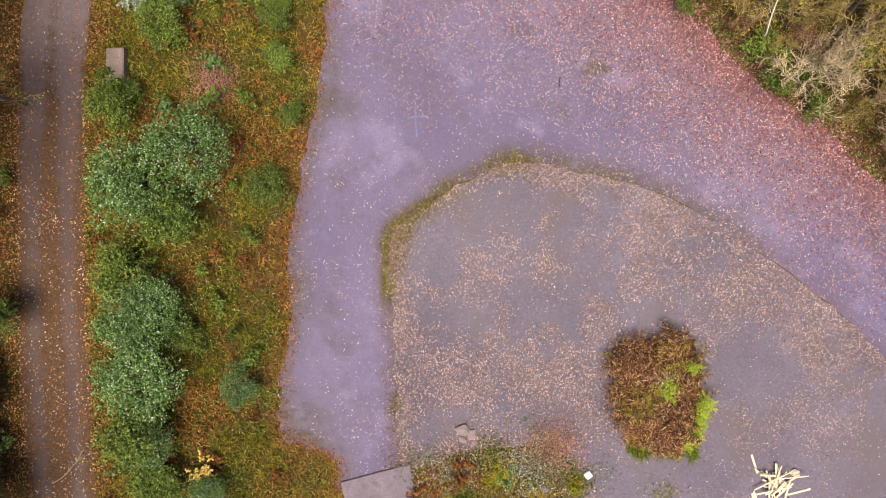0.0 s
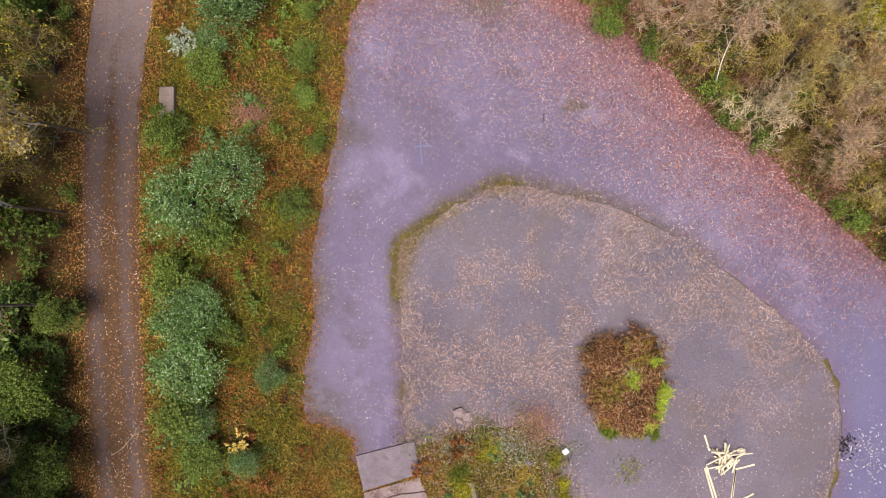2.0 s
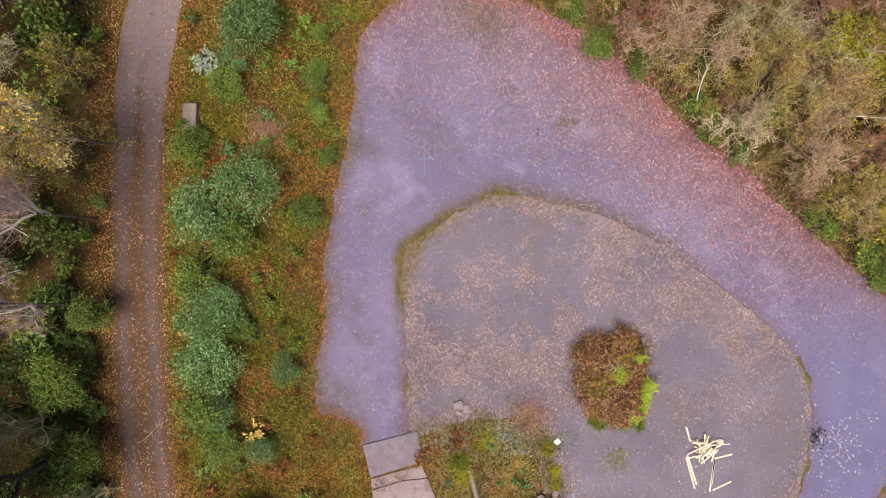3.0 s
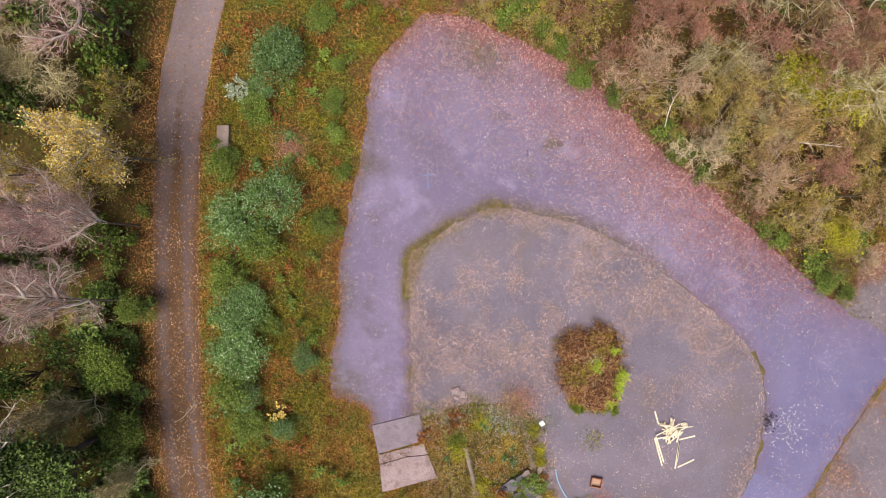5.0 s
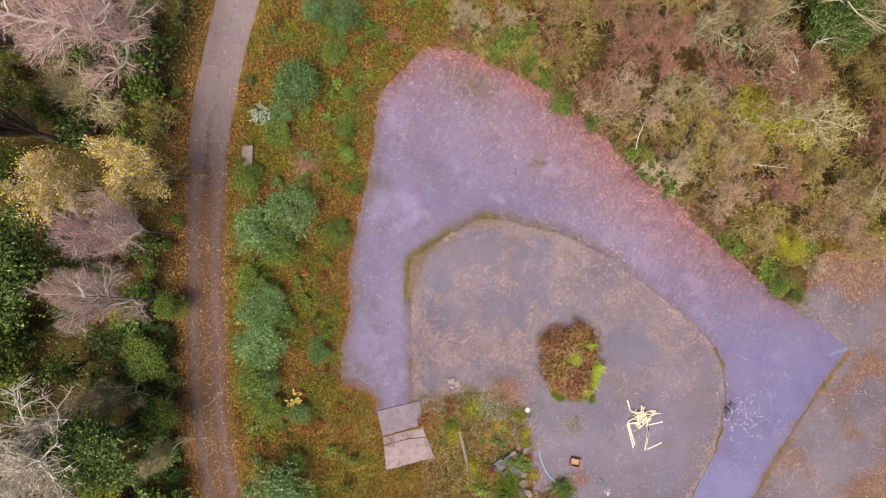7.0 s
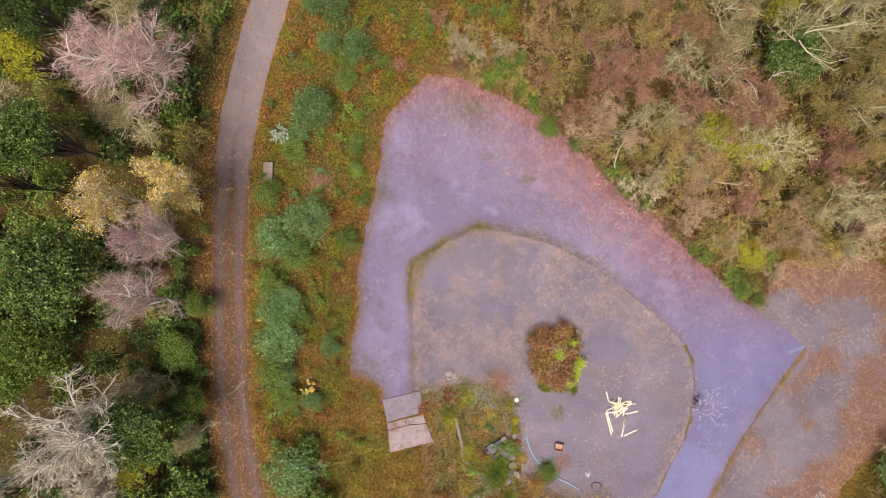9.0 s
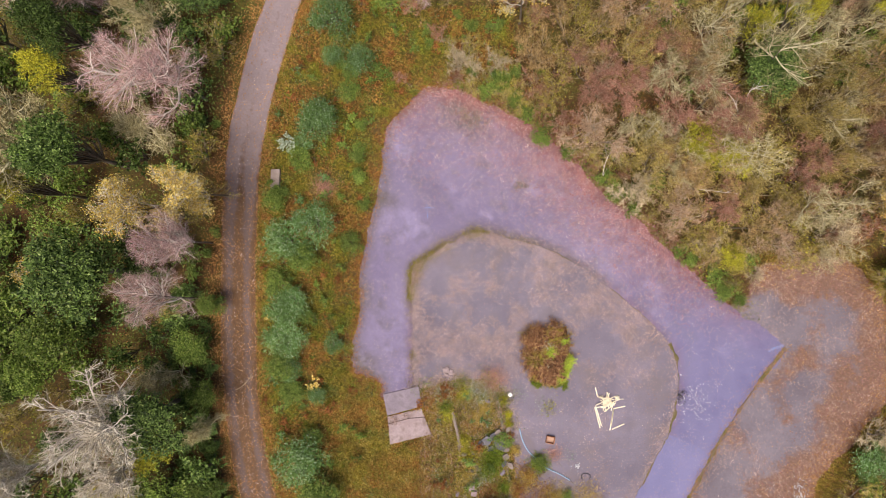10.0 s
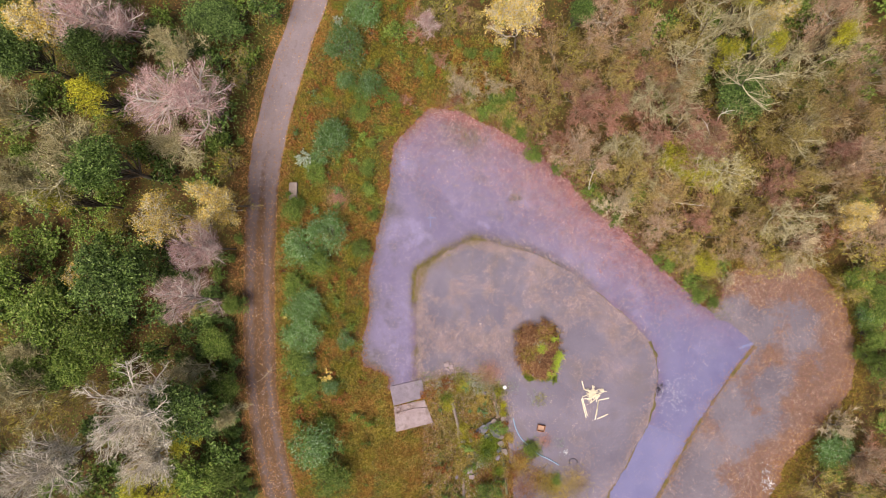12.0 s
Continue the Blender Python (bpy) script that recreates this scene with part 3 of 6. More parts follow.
band("moss_edge", stretch(island, (-3.1, -5.2), (-1.6, -1.2)), 0.62, 0.07, M_MOSS, "thick olive moss on the pad's corner", 1.0)
band("moss_edge", stretch(island, (-1.6, -1.2), (1.2, 0.4)), 0.14, 0.06, M_MOSS, "thin olive moss along the edge of the pad", 4.0)
band("moss_edge", stretch(island, (1.6, 0.6), (3.1, 0.9)), 0.5, 0.06, M_MOSS, "olive moss cushion on the edge of the pad", 1.0)
band("moss_edge", stretch(island, ISLAND[7], ISLAND[12]), 0.09, 0.05, M_MOSS, "thin brown moss along the edge of the pad", 2.0)
band("moss_edge", stretch(island, ISLAND[12], ISLAND[18]), 0.26, 0.07, M_MOSS, "moss and weeds along the edge of the pad", 3.0)
band("moss_edge", spline(LOT[23:29], False, 12), 0.28, 0.06, M_MOSS, "mossy seam between asphalt and clearing", 5.0)


# ---- plants ----
def grow(p, parent_r, count, length, spread, lift, steps, wander, r, low=0.25):
    """Children of the polylines p (n, s, 3)."""
    n, s, _ = p.shape
    u = r.uniform(low, 1.0, (n, count)) * (s - 1)
    i = np.minimum(u.astype(int), s - 2)
    k = (u - i)[..., None]
    rows = np.arange(n)[:, None]
    a, b = p[rows, i], p[rows, i + 1]
    start = (a * (1 - k) + b * k).reshape(-1, 3)
    d = unit(unit(b - a).reshape(-1, 3) + unit(r.normal(size=(n * count, 3))) * spread + np.array([0, 0, lift]))
    ln = (length * (1.15 - 0.6 * u / (s - 1)) * r.uniform(0.6, 1.3, (n, count))).ravel()
    pts = [start]
    for _ in range(steps):
        d = unit(d + r.normal(size=d.shape) * wander + np.array([0, 0, 0.04]))
        pts.append(pts[-1] + d * (ln / steps)[:, None])
    return np.stack(pts, 1), np.repeat(parent_r, count) * 0.5


def poly_tubes(p, r0, r1, sides=3):
    """Tapered tubes along the polylines p (n, s, 3), welded from ring to ring."""
    n, s, _ = p.shape
    f = np.linspace(0, 1, s)
    rad = r0[:, None] * (1 - f) + r1[:, None] * f
    d = unit(np.gradient(p, axis=1))
    ref = np.where(np.abs(d[:, :1, 2:3]) > 0.9, [[[1.0, 0, 0]]], [[[0, 0, 1.0]]])
    u = unit(np.cross(d, ref))
    w = np.cross(d, u)
    ang = np.arange(sides) * 2 * np.pi / sides
    v = p[:, :, None] + rad[:, :, None, None] * (np.cos(ang)[:, None] * u[:, :, None] + np.sin(ang)[:, None] * w[:, :, None])
    g = np.arange(n * s * sides).reshape(n, s, sides)
    q = np.roll(g, -1, 2)
    faces = np.stack([g[:, :-1], q[:, :-1], q[:, 1:], g[:, 1:]], -1).reshape(-1, 4)
    return v.reshape(-1, 3), faces


def skeleton_tree(h, radius, r, limbs=11, boughs=7, twigs=7, fine=4, stems=1, open_low=0.2, twig_w=0.016, thick=1.0):
    """A leafless tree: (wood, twigs, tips). Built for the given height and crown radius."""
    trunk = []
    for k in range(stems):
        q = [np.array([r.normal() * 0.12 * (stems > 1), r.normal() * 0.12 * (stems > 1), -0.15])]
        d = unit(np.array([r.normal() * (0.06 + 0.3 * (stems > 1)), r.normal() * (0.06 + 0.3 * (stems > 1)), 1.0]))
        for _ in range(6):
            d = unit(d + r.normal(size=3) * 0.07)
            q.append(q[-1] + d * h * 0.82 / 6)
        trunk.append(q)
    t = np.array(trunk)
    r_t = np.full(stems, 0.009 * h + 0.025)
    l1, r1 = grow(t, r_t, limbs, radius * 1.05, 1.0, 0.1, 5, 0.16, r, open_low)
    l2, r2 = grow(l1, r1, boughs, radius * 0.42, 0.95, 0.15, 3, 0.2, r, 0.2)
    l3, r3 = grow(l2, r2, twigs, radius * 0.23, 1.0, 0.12, 2, 0.3, r, 0.15)
    l4, r4 = grow(l3, r3, fine, radius * 0.14, 1.0, 0.1, 1, 0.1, r, 0.1)
    trunk_mesh = [poly_tubes(t[k : k + 1], r_t[:1], r_t[:1] * 0.25, 6) for k in range(stems)]
    wood = join([poly_tubes(l1, r1 * 0.75 * thick, r1 * 0.3 * thick, 4), poly_tubes(l2, np.maximum(r2 * 0.5, 0.018) * thick, np.full(len(r2), 0.012 * thick))])
    s = unit(np.cross(l3[:, 1] - l3[:, 0], r.normal(size=l3[:, 0].shape))) * twig_w
    lower = np.stack([l3[:, 0] - s * 1.2, l3[:, 0] + s * 1.2, l3[:, 1] + s * 0.7, l3[:, 0] - s * 1.2, l3[:, 1] + s * 0.7, l3[:, 1] - s * 0.7], 1)
    upper = np.stack([l3[:, 1] - s * 0.7, l3[:, 1] + s * 0.7, l3[:, 2]], 1)
    s = unit(np.cross(l4[:, 1] - l4[:, 0], r.normal(size=l4[:, 0].shape))) * twig_w
    tip = np.stack([l4[:, 0] - s, l4[:, 0] + s, l4[:, 1]], 1)
    tv = np.concatenate([lower.reshape(-1, 3), upper.reshape(-1, 3), tip.reshape(-1, 3)])
    tw = tv, np.arange(len(tv)).reshape(-1, 3)
    return trunk_mesh, wood, tw, np.concatenate([l4[:, 1], l3[:, 1], l3[:, 2]])


def crown_points(h, radius, n, r, bottom=0.3, lumps=14, flat=1.0):
    """Leaf places in an uneven crown of lumps with gaps between them."""
    ang, rad = r.uniform(0, 2 * np.pi, lumps), np.sqrt(r.uniform(0, 1, lumps)) * radius * 0.75
    lobes = r.uniform(0.5, 1.25, 7)
    rad = rad * np.interp(ang / (2 * np.pi) * 7, np.arange(8), np.append(lobes, lobes[0]))
    zc = h * (bottom + (1 - bottom) * (0.82 - 0.5 * np.minimum(rad / radius, 1) ** 2 * flat) * r.uniform(0.75, 1.05, lumps))
    c = np.c_[np.cos(ang) * rad, np.sin(ang) * rad, zc]
    size = radius * r.uniform(0.12, 0.4, lumps) * (16 / max(lumps, 16)) ** 0.25
    per = 8
    m = n // per
    pick = r.choice(lumps, m, p=size**2 / (size**2).sum())
    d = unit(r.normal(size=(m, 3)))
    d[:, 2] = np.abs(d[:, 2]) * 0.9 - 0.25
    root = c[pick] + d * (size[pick] * r.uniform(0.2, 1.0, m) ** 0.6)[:, None]
    way = unit(d + r.normal(size=(m, 3)) * 0.45) * (radius * r.uniform(0.08, 0.24, m) * (1 + 0.9 * (r.uniform(size=m) < 0.12)))[:, None]
    k = np.linspace(0, 1, per)[None, :, None]
    q = root[:, None] + way[:, None] * k - np.array([0, 0, 0.3]) * k**2 * np.linalg.norm(way, axis=1)[:, None, None]
    q = q.reshape(-1, 3) + r.normal(size=(m * per, 3)) * radius * 0.018
    q[:, 2] = np.maximum(q[:, 2], 0.05)
    return q, c


def leafy(h, radius, n, leaf, r, bottom=0.3, lumps=14, stems=1):
    """A plant in leaf: (wood, leaves)."""
    q, c = crown_points(h, radius, n, r, bottom, lumps)
    base = np.array([0, 0, -0.15])
    fork = np.array([0, 0, h * bottom * 0.9])
    t = np.stack([base, fork * 0.5 + r.normal(size=3) * 0.04, fork])[None]
    wood = [poly_tubes(t, np.array([0.022 * h + 0.02]), np.array([0.016 * h + 0.01]), 6)]
    mid = (fork + c) / 2 + r.normal(size=c.shape) * radius * 0.08
    lim = np.stack([np.repeat(fork[None], len(c), 0), mid, c], 1)
    wood.append(poly_tubes(lim, np.full(len(c), 0.011 * h + 0.008), np.full(len(c), 0.01), 4))
    return wood, leaf_quads(q, leaf, r, 0.5)


def bare_kind(name, label, category, group, h, radius, bark, twig, seeds, leaf_mat=None, leaf=0.12, leaf_n=0, **shape):
    """Some leafless trees of one kind, to be copied."""
    out = []
    for sd in seeds:
        r = np.random.default_rng(sd)
        stem, wood, tw, tips = skeleton_tree(h, radius, r, **shape)
        e = empty(name, label, category, group)
        for s in stem:
            part("trunk", fast_mesh("trunk", *s, M_BARK), M_BARK, e)
        tagged(part("bough", fast_mesh("bough", *wood, bark), bark, e), kind="stuff")
        tagged(part("branchwork", fast_mesh("branchwork", *tw, twig), twig, e), kind="stuff")
        if leaf_n:
            c = tips[r.choice(len(tips), leaf_n)] + r.normal(size=(leaf_n, 3)) * 0.12
            part("leaves", fast_mesh("leaves", *leaf_quads(c, leaf, r, 0.3), leaf_mat), leaf_mat, e)
        out.append(e)
    return out, h, radius


def leafy_kind(name, label, category, group, h, radius, leaf_mat, n, leaf, seeds, **shape):
    out = []
    for sd in seeds:
        r = np.random.default_rng(sd)
        wood, lv = leafy(h, radius, n, leaf, r, **shape)
        e = empty(name, label, category, group)
        if h > 4:
            part("trunk", fast_mesh("trunk", *wood[0], M_BARK), M_BARK, e)
            tagged(part("bough", fast_mesh("bough", *wood[1], M_BARK), M_BARK, e), kind="stuff")
        else:
            tagged(part("stem", fast_mesh("stem", *join(wood), M_BARK), M_BARK, e), kind="stuff")
        part("crown", fast_mesh("crown", *lv, leaf_mat), leaf_mat, e)
        out.append(e)
    return out, h, radius


used = set()


def ground_z(x, y):
    return float(height_at(np.array([[x, y]]))[0]) + (ISLAND_Z if inside(np.array([[x, y]]), island[::3])[0] else 0.0)


def plant(kind, rows, label=None):
    """Sets plants of a kind at rows of (x, y, height, radius)."""
    models, h0, r0 = kind
    for i, (x, y, h, radius) in enumerate(rows):
        src = models[i % len(models)]
        turn = Euler((0, 0, (i * 2.399 + x) % 6.283))
        sc = Vector((radius / r0, radius / r0 * (0.92 + 0.16 * ((i * 7) % 5) / 4), h / h0))
        if src.name not in used:
            used.add(src.name)
            ob = src
        else:
            ob = copy_thing(src, Matrix())
        ob.rotation_mode = "XYZ"
        ob.location, ob.rotation_euler, ob.scale = (x, y, ground_z(x, y)), turn, sc
        if label:
            tagged(ob, label)


W = "woodland west of the track"
E = "scrub woodland east of the lot"
pink = bare_kind("birch_tree", "leafless birch with fine pinkish twigs and pale limbs", "tree", W, 12.5, 5, M_BARK_PALE, M_TWIG_PINK, (11, 12, 13), limbs=15, boughs=9, twigs=10, fine=9, open_low=0.42, twig_w=0.0085, thick=2.6)
plant(pink, [(-21.3, 12.8, 13.0, 5.3), (-20.9, 0.1, 13.5, 3.3), (-21.7, -4.8, 12.0, 3.0), (-1.9, 20.9, 6.0, 1.9), (-29.9, 20.3, 11.0, 4.5)])
white = bare_kind("dead_tree", "bleached leafless tree with white crooked limbs", "tree", W, 12, 4.5, M_BARK_PALE, M_TWIG_PALE, (21, 22), limbs=20, boughs=8, twigs=7, fine=5, open_low=0.4, twig_w=0.017, thick=2.4)
plant(white, [(-27.6, -14.0, 14.5, 4.9), (-33.5, -17.4, 14.5, 4.0), (-26.2, -17.6, 13.0, 3.0)])
tanw = bare_kind("bare_tree", "leafless tree with tan twigs", "tree", W, 8, 3.5, M_BARK_LICHEN, M_TWIG_LICHEN, (31, 32, 33), limbs=13, boughs=8, twigs=9, fine=7, open_low=0.35, twig_w=0.013, thick=1.9)
plant(tanw, [(-32.6, 8.4, 13.5, 5.2), (-22.5, -10.8, 7.0, 2.3), (-36.7, 5.5, 10.0, 2.9), (-25.9, 8.6, 6.0, 3.8), (-37.2, -13.5, 9.0, 3.7), (-20.2, -15.3, 7.0, 1.9), (-37.9, 11.8, 10.0, 2.9), (-23.7, 18.9, 8.0, 2.7), (-36.7, -8.6, 8.0, 2.5)])
yellow = bare_kind("autumn_tree", "autumn tree with thinning yellow leaves", "tree", W, 10, 3.5, M_BARK_PALE, M_TWIG_PALE, (41, 42, 43), M_LEAF_YELLOW, 0.08, 6200, limbs=12, boughs=7, twigs=8, fine=6, open_low=0.4, twig_w=0.013, thick=1.3)
plant(yellow, [(-23.2, 3.7, 12.0, 3.3), (-19.5, 4.3, 11.0, 2.8), (6.5, 19.4, 9.0, 3.3), (-35.4, 19.6, 11.0, 3.6), (36.3, 3.4, 7.0, 2.1), (27.7, 21.0, 8.0, 2.4), (-31.2, -1.4, 9.0, 2.0)])
ever = leafy_kind("evergreen_tree", "dark green evergreen tree with dense crown", "tree", W, 12, 4, M_LEAF_EVER, 15000, 0.105, (51, 52, 53), bottom=0.35, lumps=56)
plant(ever, [(-27.9, 6.8, 14.5, 3.4), (-29.4, 16.3, 13.0, 2.5), (-28.1, -2.3, 13.0, 3.9), (-36.2, 16.5, 12.0, 3.4), (-23.4, -13.6, 10.0, 3.6), (-21.8, 21.0, 5.0, 3.2), (11.6, 21.0, 8.0, 1.6), (26.3, 14.4, 6.0, 3.2)])
green = leafy_kind("leafy_tree", "low broadleaf tree still in green leaf", "tree", W, 7, 3.5, M_LEAF_GREEN, 6800, 0.1, (61, 62, 63), bottom=0.15, lumps=44)
plant(green, [(-36.5, -6.3, 8.0, 4.3), (-32.2, -7.6, 8.0, 3.3), (-38.3, -10.5, 7.0, 3.1), (-33.8, -10.2, 7.0, 2.8), (-21.8, -8.7, 4.0, 2.0), (-24.2, -20.8, 6.0, 2.9), (-21.1, -12.8, 3.5, 1.9), (38.7, -2.8, 3.5, 1.9), (40.3, -5.5, 3.5, 1.9), (40.0, -8.1, 3.5, 1.6), (40.7, -11.0, 4.0, 2.1), (40.2, -4.1, 3.0, 1.5), (39.9, -10.1, 2.6, 1.3), (-40.2, -3.0, 8.0, 3.1), (-20.4, -5.3, 3.0, 1.3), (-39.7, 21.7, 8.0, 2.5), (-21.0, -21.2, 4.0, 2.1)])
lime = leafy_kind("willow_tree", "small tree with bright yellow-green leaves", "tree", W, 9, 2.2, M_LEAF_LIME, 6500, 0.052, (71, 72), bottom=0.25, lumps=34)
plant(lime, [(-32.0, 4.1, 14.0, 1.6), (-30.7, 13.5, 11.0, 2.0), (-23.3, -16.5, 9.0, 1.8), (-27.0, -21.3, 9.0, 2.7), (24.3, 17.1, 9.0, 1.6), (27.5, 17.4, 11.0, 1.3), (33.8, 18.4, 10.0, 1.4), (21.2, 8.1, 5.0, 2.3), (24.0, 7.2, 5.0, 2.2), (22.7, 7.3, 5.3, 2.0), (26.4, 22.1, 8.0, 1.5), (24.4, -1.5, 3.0, 1.4)])
tane = bare_kind("scrub_tree", "leafless scrub tree with tan brown twigs", "tree", E, 6, 3, M_BARK_TAN, M_TWIG_TAN, (81, 82, 83, 84), limbs=7, boughs=7, twigs=8, fine=7, stems=3, open_low=0.15, twig_w=0.009, thick=1.0)
beige = bare_kind("scrub_tree", "leafless scrub tree with beige pinkish twigs", "tree", E, 6, 3, M_BARK_GREY, M_TWIG_BEIGE, (85, 86, 87), limbs=7, boughs=7, twigs=8, fine=7, stems=3, open_low=0.15, twig_w=0.009, thick=1.0)
olive = bare_kind("scrub_tree", "leafless scrub tree with olive mossy twigs", "tree", E, 6, 3, M_BARK_TAN, M_TWIG_OLIVE, (88, 89), limbs=7, boughs=7, twigs=8, fine=7, stems=3, open_low=0.15, twig_w=0.009, thick=0.9)
scrub = [(7.4, 16.2, 5.0, 2.3), (15.0, 19.3, 7.0, 3.6), (18.5, 21.1, 7.0, 3.0), (20.0, 17.0, 8.0, 3.1), (12.4, 9.0, 4.5, 3.0), (17.5, 6.3, 5.0, 3.0), (21.4, 4.5, 5.0, 3.1), (21.1, 1.7, 4.0, 2.4), (26.3, 4.8, 5.0, 3.2), (25.0, 1.2, 4.0, 2.5), (28.3, 0.6, 5.0, 2.4), (33.2, 6.8, 5.5, 2.7)]
plant(tane, scrub[0::3])
plant(beige, scrub[1::3])
plant(olive, scrub[2::3])
scrub = [(33.3, 18.5, 9.0, 3.5), (32.1, 15.0, 8.0, 3.0), (35.6, 12.2, 7.0, 3.3), (37.6, 7.9, 7.0, 3.0), (31.6, 10.4, 7.0, 2.9), (35.0, 6.0, 6.0, 2.6), (38.9, 0.1, 5.0, 2.5), (30.6, 3.2, 5.0, 2.1), (23.9, 11.6, 6.0, 2.6), (37.0, 15.5, 8.0, 2.5), (15.7, 16.0, 6.0, 2.8), (11.1, 17.0, 6.0, 2.6), (38.6, -20.0, 5.0, 2.3)]
plant(beige, scrub[0::3])
plant(olive, scrub[1::3])
plant(tane, scrub[2::3])
pinke = bare_kind("scrub_tree", "leafless scrub tree with dull reddish twigs", "tree", E, 6, 2.8, M_BARK_TAN, M_TWIG_RED, (91, 92), limbs=7, boughs=7, twigs=9, fine=9, stems=3, open_low=0.15, twig_w=0.008, thick=0.7)
plant(pinke, [(12.2, 14.3, 5.5, 2.6), (15.7, 12.8, 5.0, 2.4), (20.7, 10.5, 6.5, 3.2), (24.1, 10.3, 6.0, 2.4), (30.4, 5.3, 5.5, 2.4), (23.0, 2.2, 4.0, 1.9), (18.3, 15.0, 6.0, 2.4), (35.0, 9.1, 6.0, 2.1)])
pale = bare_kind("pale_tree", "leafless tree with pale lichen-grey branches", "tree", E, 9, 3.5, M_BARK_LICHEN, M_TWIG_LICHEN, (101, 102), limbs=9, boughs=7, twigs=7, fine=5, stems=2, twig_w=0.013, thick=1.4)
plant(pale, [(31.3, 1.9, 7.0, 3.0), (26.7, 10.0, 8.0, 3.6), (27.7, 15.9, 11.5, 3.8), (17.9, 7.3, 5.5, 2.2), (22.4, 16.8, 9.0, 2.8), (31.4, 0.6, 5.0, 2.1), (33.3, 19.0, 9.5, 2.4), (19.5, 16.0, 9.0, 3.0), (30.4, 15.2, 9.0, 2.8), (23.8, 18.8, 10.0, 3.0), (33.5, 10.8, 6.0, 2.6), (16.3, 11.6, 5.5, 2.2)])



def bent_stem(points, rad, seed, label, name="bare_sapling"):
    """A bare pale stem along a smooth line, with short side twigs."""
    r = np.random.default_rng(seed)
    p = spline3(points)
    t = p[None]
    k, kr = grow(t, np.array([rad]), 7, 1.0, 0.7, 0.1, 3, 0.25, r, 0.35)
    tagged(new(name, fast_mesh(name, *join([poly_tubes(t, np.array([rad]), np.array([rad * 0.35]), 5), poly_tubes(k, kr * 0.8, kr * 0.25, 4)]), M_BARK_PALE)), label, "sapling")


def spline3(points):
    p = np.array(points, float)
    t = np.linspace(0, len(p) - 1, 6 * (len(p) - 1) + 1)
    return np.c_[spline(p[:, :2], False, 6).tolist() + [p[-1, :2].tolist()], np.interp(t, np.arange(len(p)), p[:, 2])]


bent_stem([(14.2, 6.6, 0.1), (13.3, 5.7, 2.2), (13.4, 7.0, 3.2), (14.0, 7.8, 3.3), (14.9, 8.5, 3.0)], 0.032, 71, "pale leafless sapling arching out of the scrub")
bent_stem([(20.0, 4.6, 0.1), (20.5, 4.5, 3.0), (22.1, 4.2, 3.6), (24.2, 4.0, 3.4)], 0.035, 72, "pale leafless sapling arching out of the scrub")
bent_stem([(23.2, 10.0, 0.1), (23.6, 10.3, 4.6), (23.0, 11.3, 5.2), (22.3, 12.0, 5.3)], 0.045, 73, "pale forked leafless sapling in the scrub")
bent_stem([(24.0, 10.2, 0.1), (24.0, 10.5, 4.8), (24.2, 12.0, 5.4), (25.4, 12.4, 5.5)], 0.045, 74, "pale forked leafless sapling in the scrub")
S = "shrubs between track and lot"
blue = leafy_kind("shrub", "grey-green leafy shrub in rough grass", "shrub", S, 2.8, 2.2, M_LEAF_BLUE, 7600, 0.052, (111, 112, 113), bottom=0.1, lumps=40)
plant(blue, [(-8.2, 22.8, 3.2, 2.4), (-9.9, 19.7, 3.4, 2.3), (-7.5, 15.9, 2.4, 1.7), (-10.9, 10.7, 3.0, 2.5), (-11.4, 2.0, 2.6, 2.2), (-14.2, 0.4, 2.6, 2.5), (-14.3, -5.8, 2.4, 2.1), (-13.7, -8.1, 2.4, 2.2), (-12.8, -18.7, 3.2, 3.0), (37.0, -19.0, 2.4, 2.3), (-10.0, -8.9, 1.3, 1.1), (-11.4, -13.3, 1.2, 1.1), (39.9, -6.3, 2.5, 1.9), (-13.5, -4.8, 1.9, 1.6), (-12.7, -1.0, 1.7, 1.5), (-13.7, -10.8, 1.9, 1.6), (-14.8, -8.1, 1.5, 1.3), (-9.9, 16.4, 1.5, 1.3), (-11.0, 11.0, 2.1, 1.8), (-12.7, 8.6, 1.2, 1.1)])
shrub = leafy_kind("shrub", "yellowish green leafy shrub in rough grass", "shrub", S, 2.2, 1.7, M_LEAF_GREEN, 4800, 0.052, (121, 122, 123), bottom=0.08, lumps=32)
plant(shrub, [(-15.2, 3.8, 2.0, 1.5), (-12.7, -1.4, 2.2, 1.7), (-14.7, -3.4, 2.2, 1.7), (-14.2, -10.7, 2.2, 2.0), (-13.6, -13.1, 1.6, 1.5), (-11.2, -21.7, 2.8, 2.7), (-7.6, 5.9, 1.0, 0.9), (-8.5, 0.0, 1.3, 1.2), (-7.3, 3.4, 1.0, 0.8), (-7.9, 7.8, 1.0, 0.9), (-12.7, 7.5, 1.8, 1.5), (-8.4, 13.3, 1.5, 1.3), (24.2, -4.2, 1.2, 1.1), (25.6, -5.1, 1.0, 0.8), (8.3, 9.2, 1.5, 1.2), (6.1, 12.4, 1.6, 1.4), (-8.3, 15.1, 1.2, 1.1), (-14.6, 4.5, 1.1, 1.0), (-13.7, -12.9, 1.5, 1.3), (-12.6, -6.4, 1.1, 1.0), (-9.1, 22.7, 1.2, 1.1), (-11.6, -16.7, 1.4, 1.2), (-7.8, 8.3, 0.9, 0.8), (-7.5, 10.4, 0.9, 0.8), (-7.9, 6.1, 0.8, 0.7)])
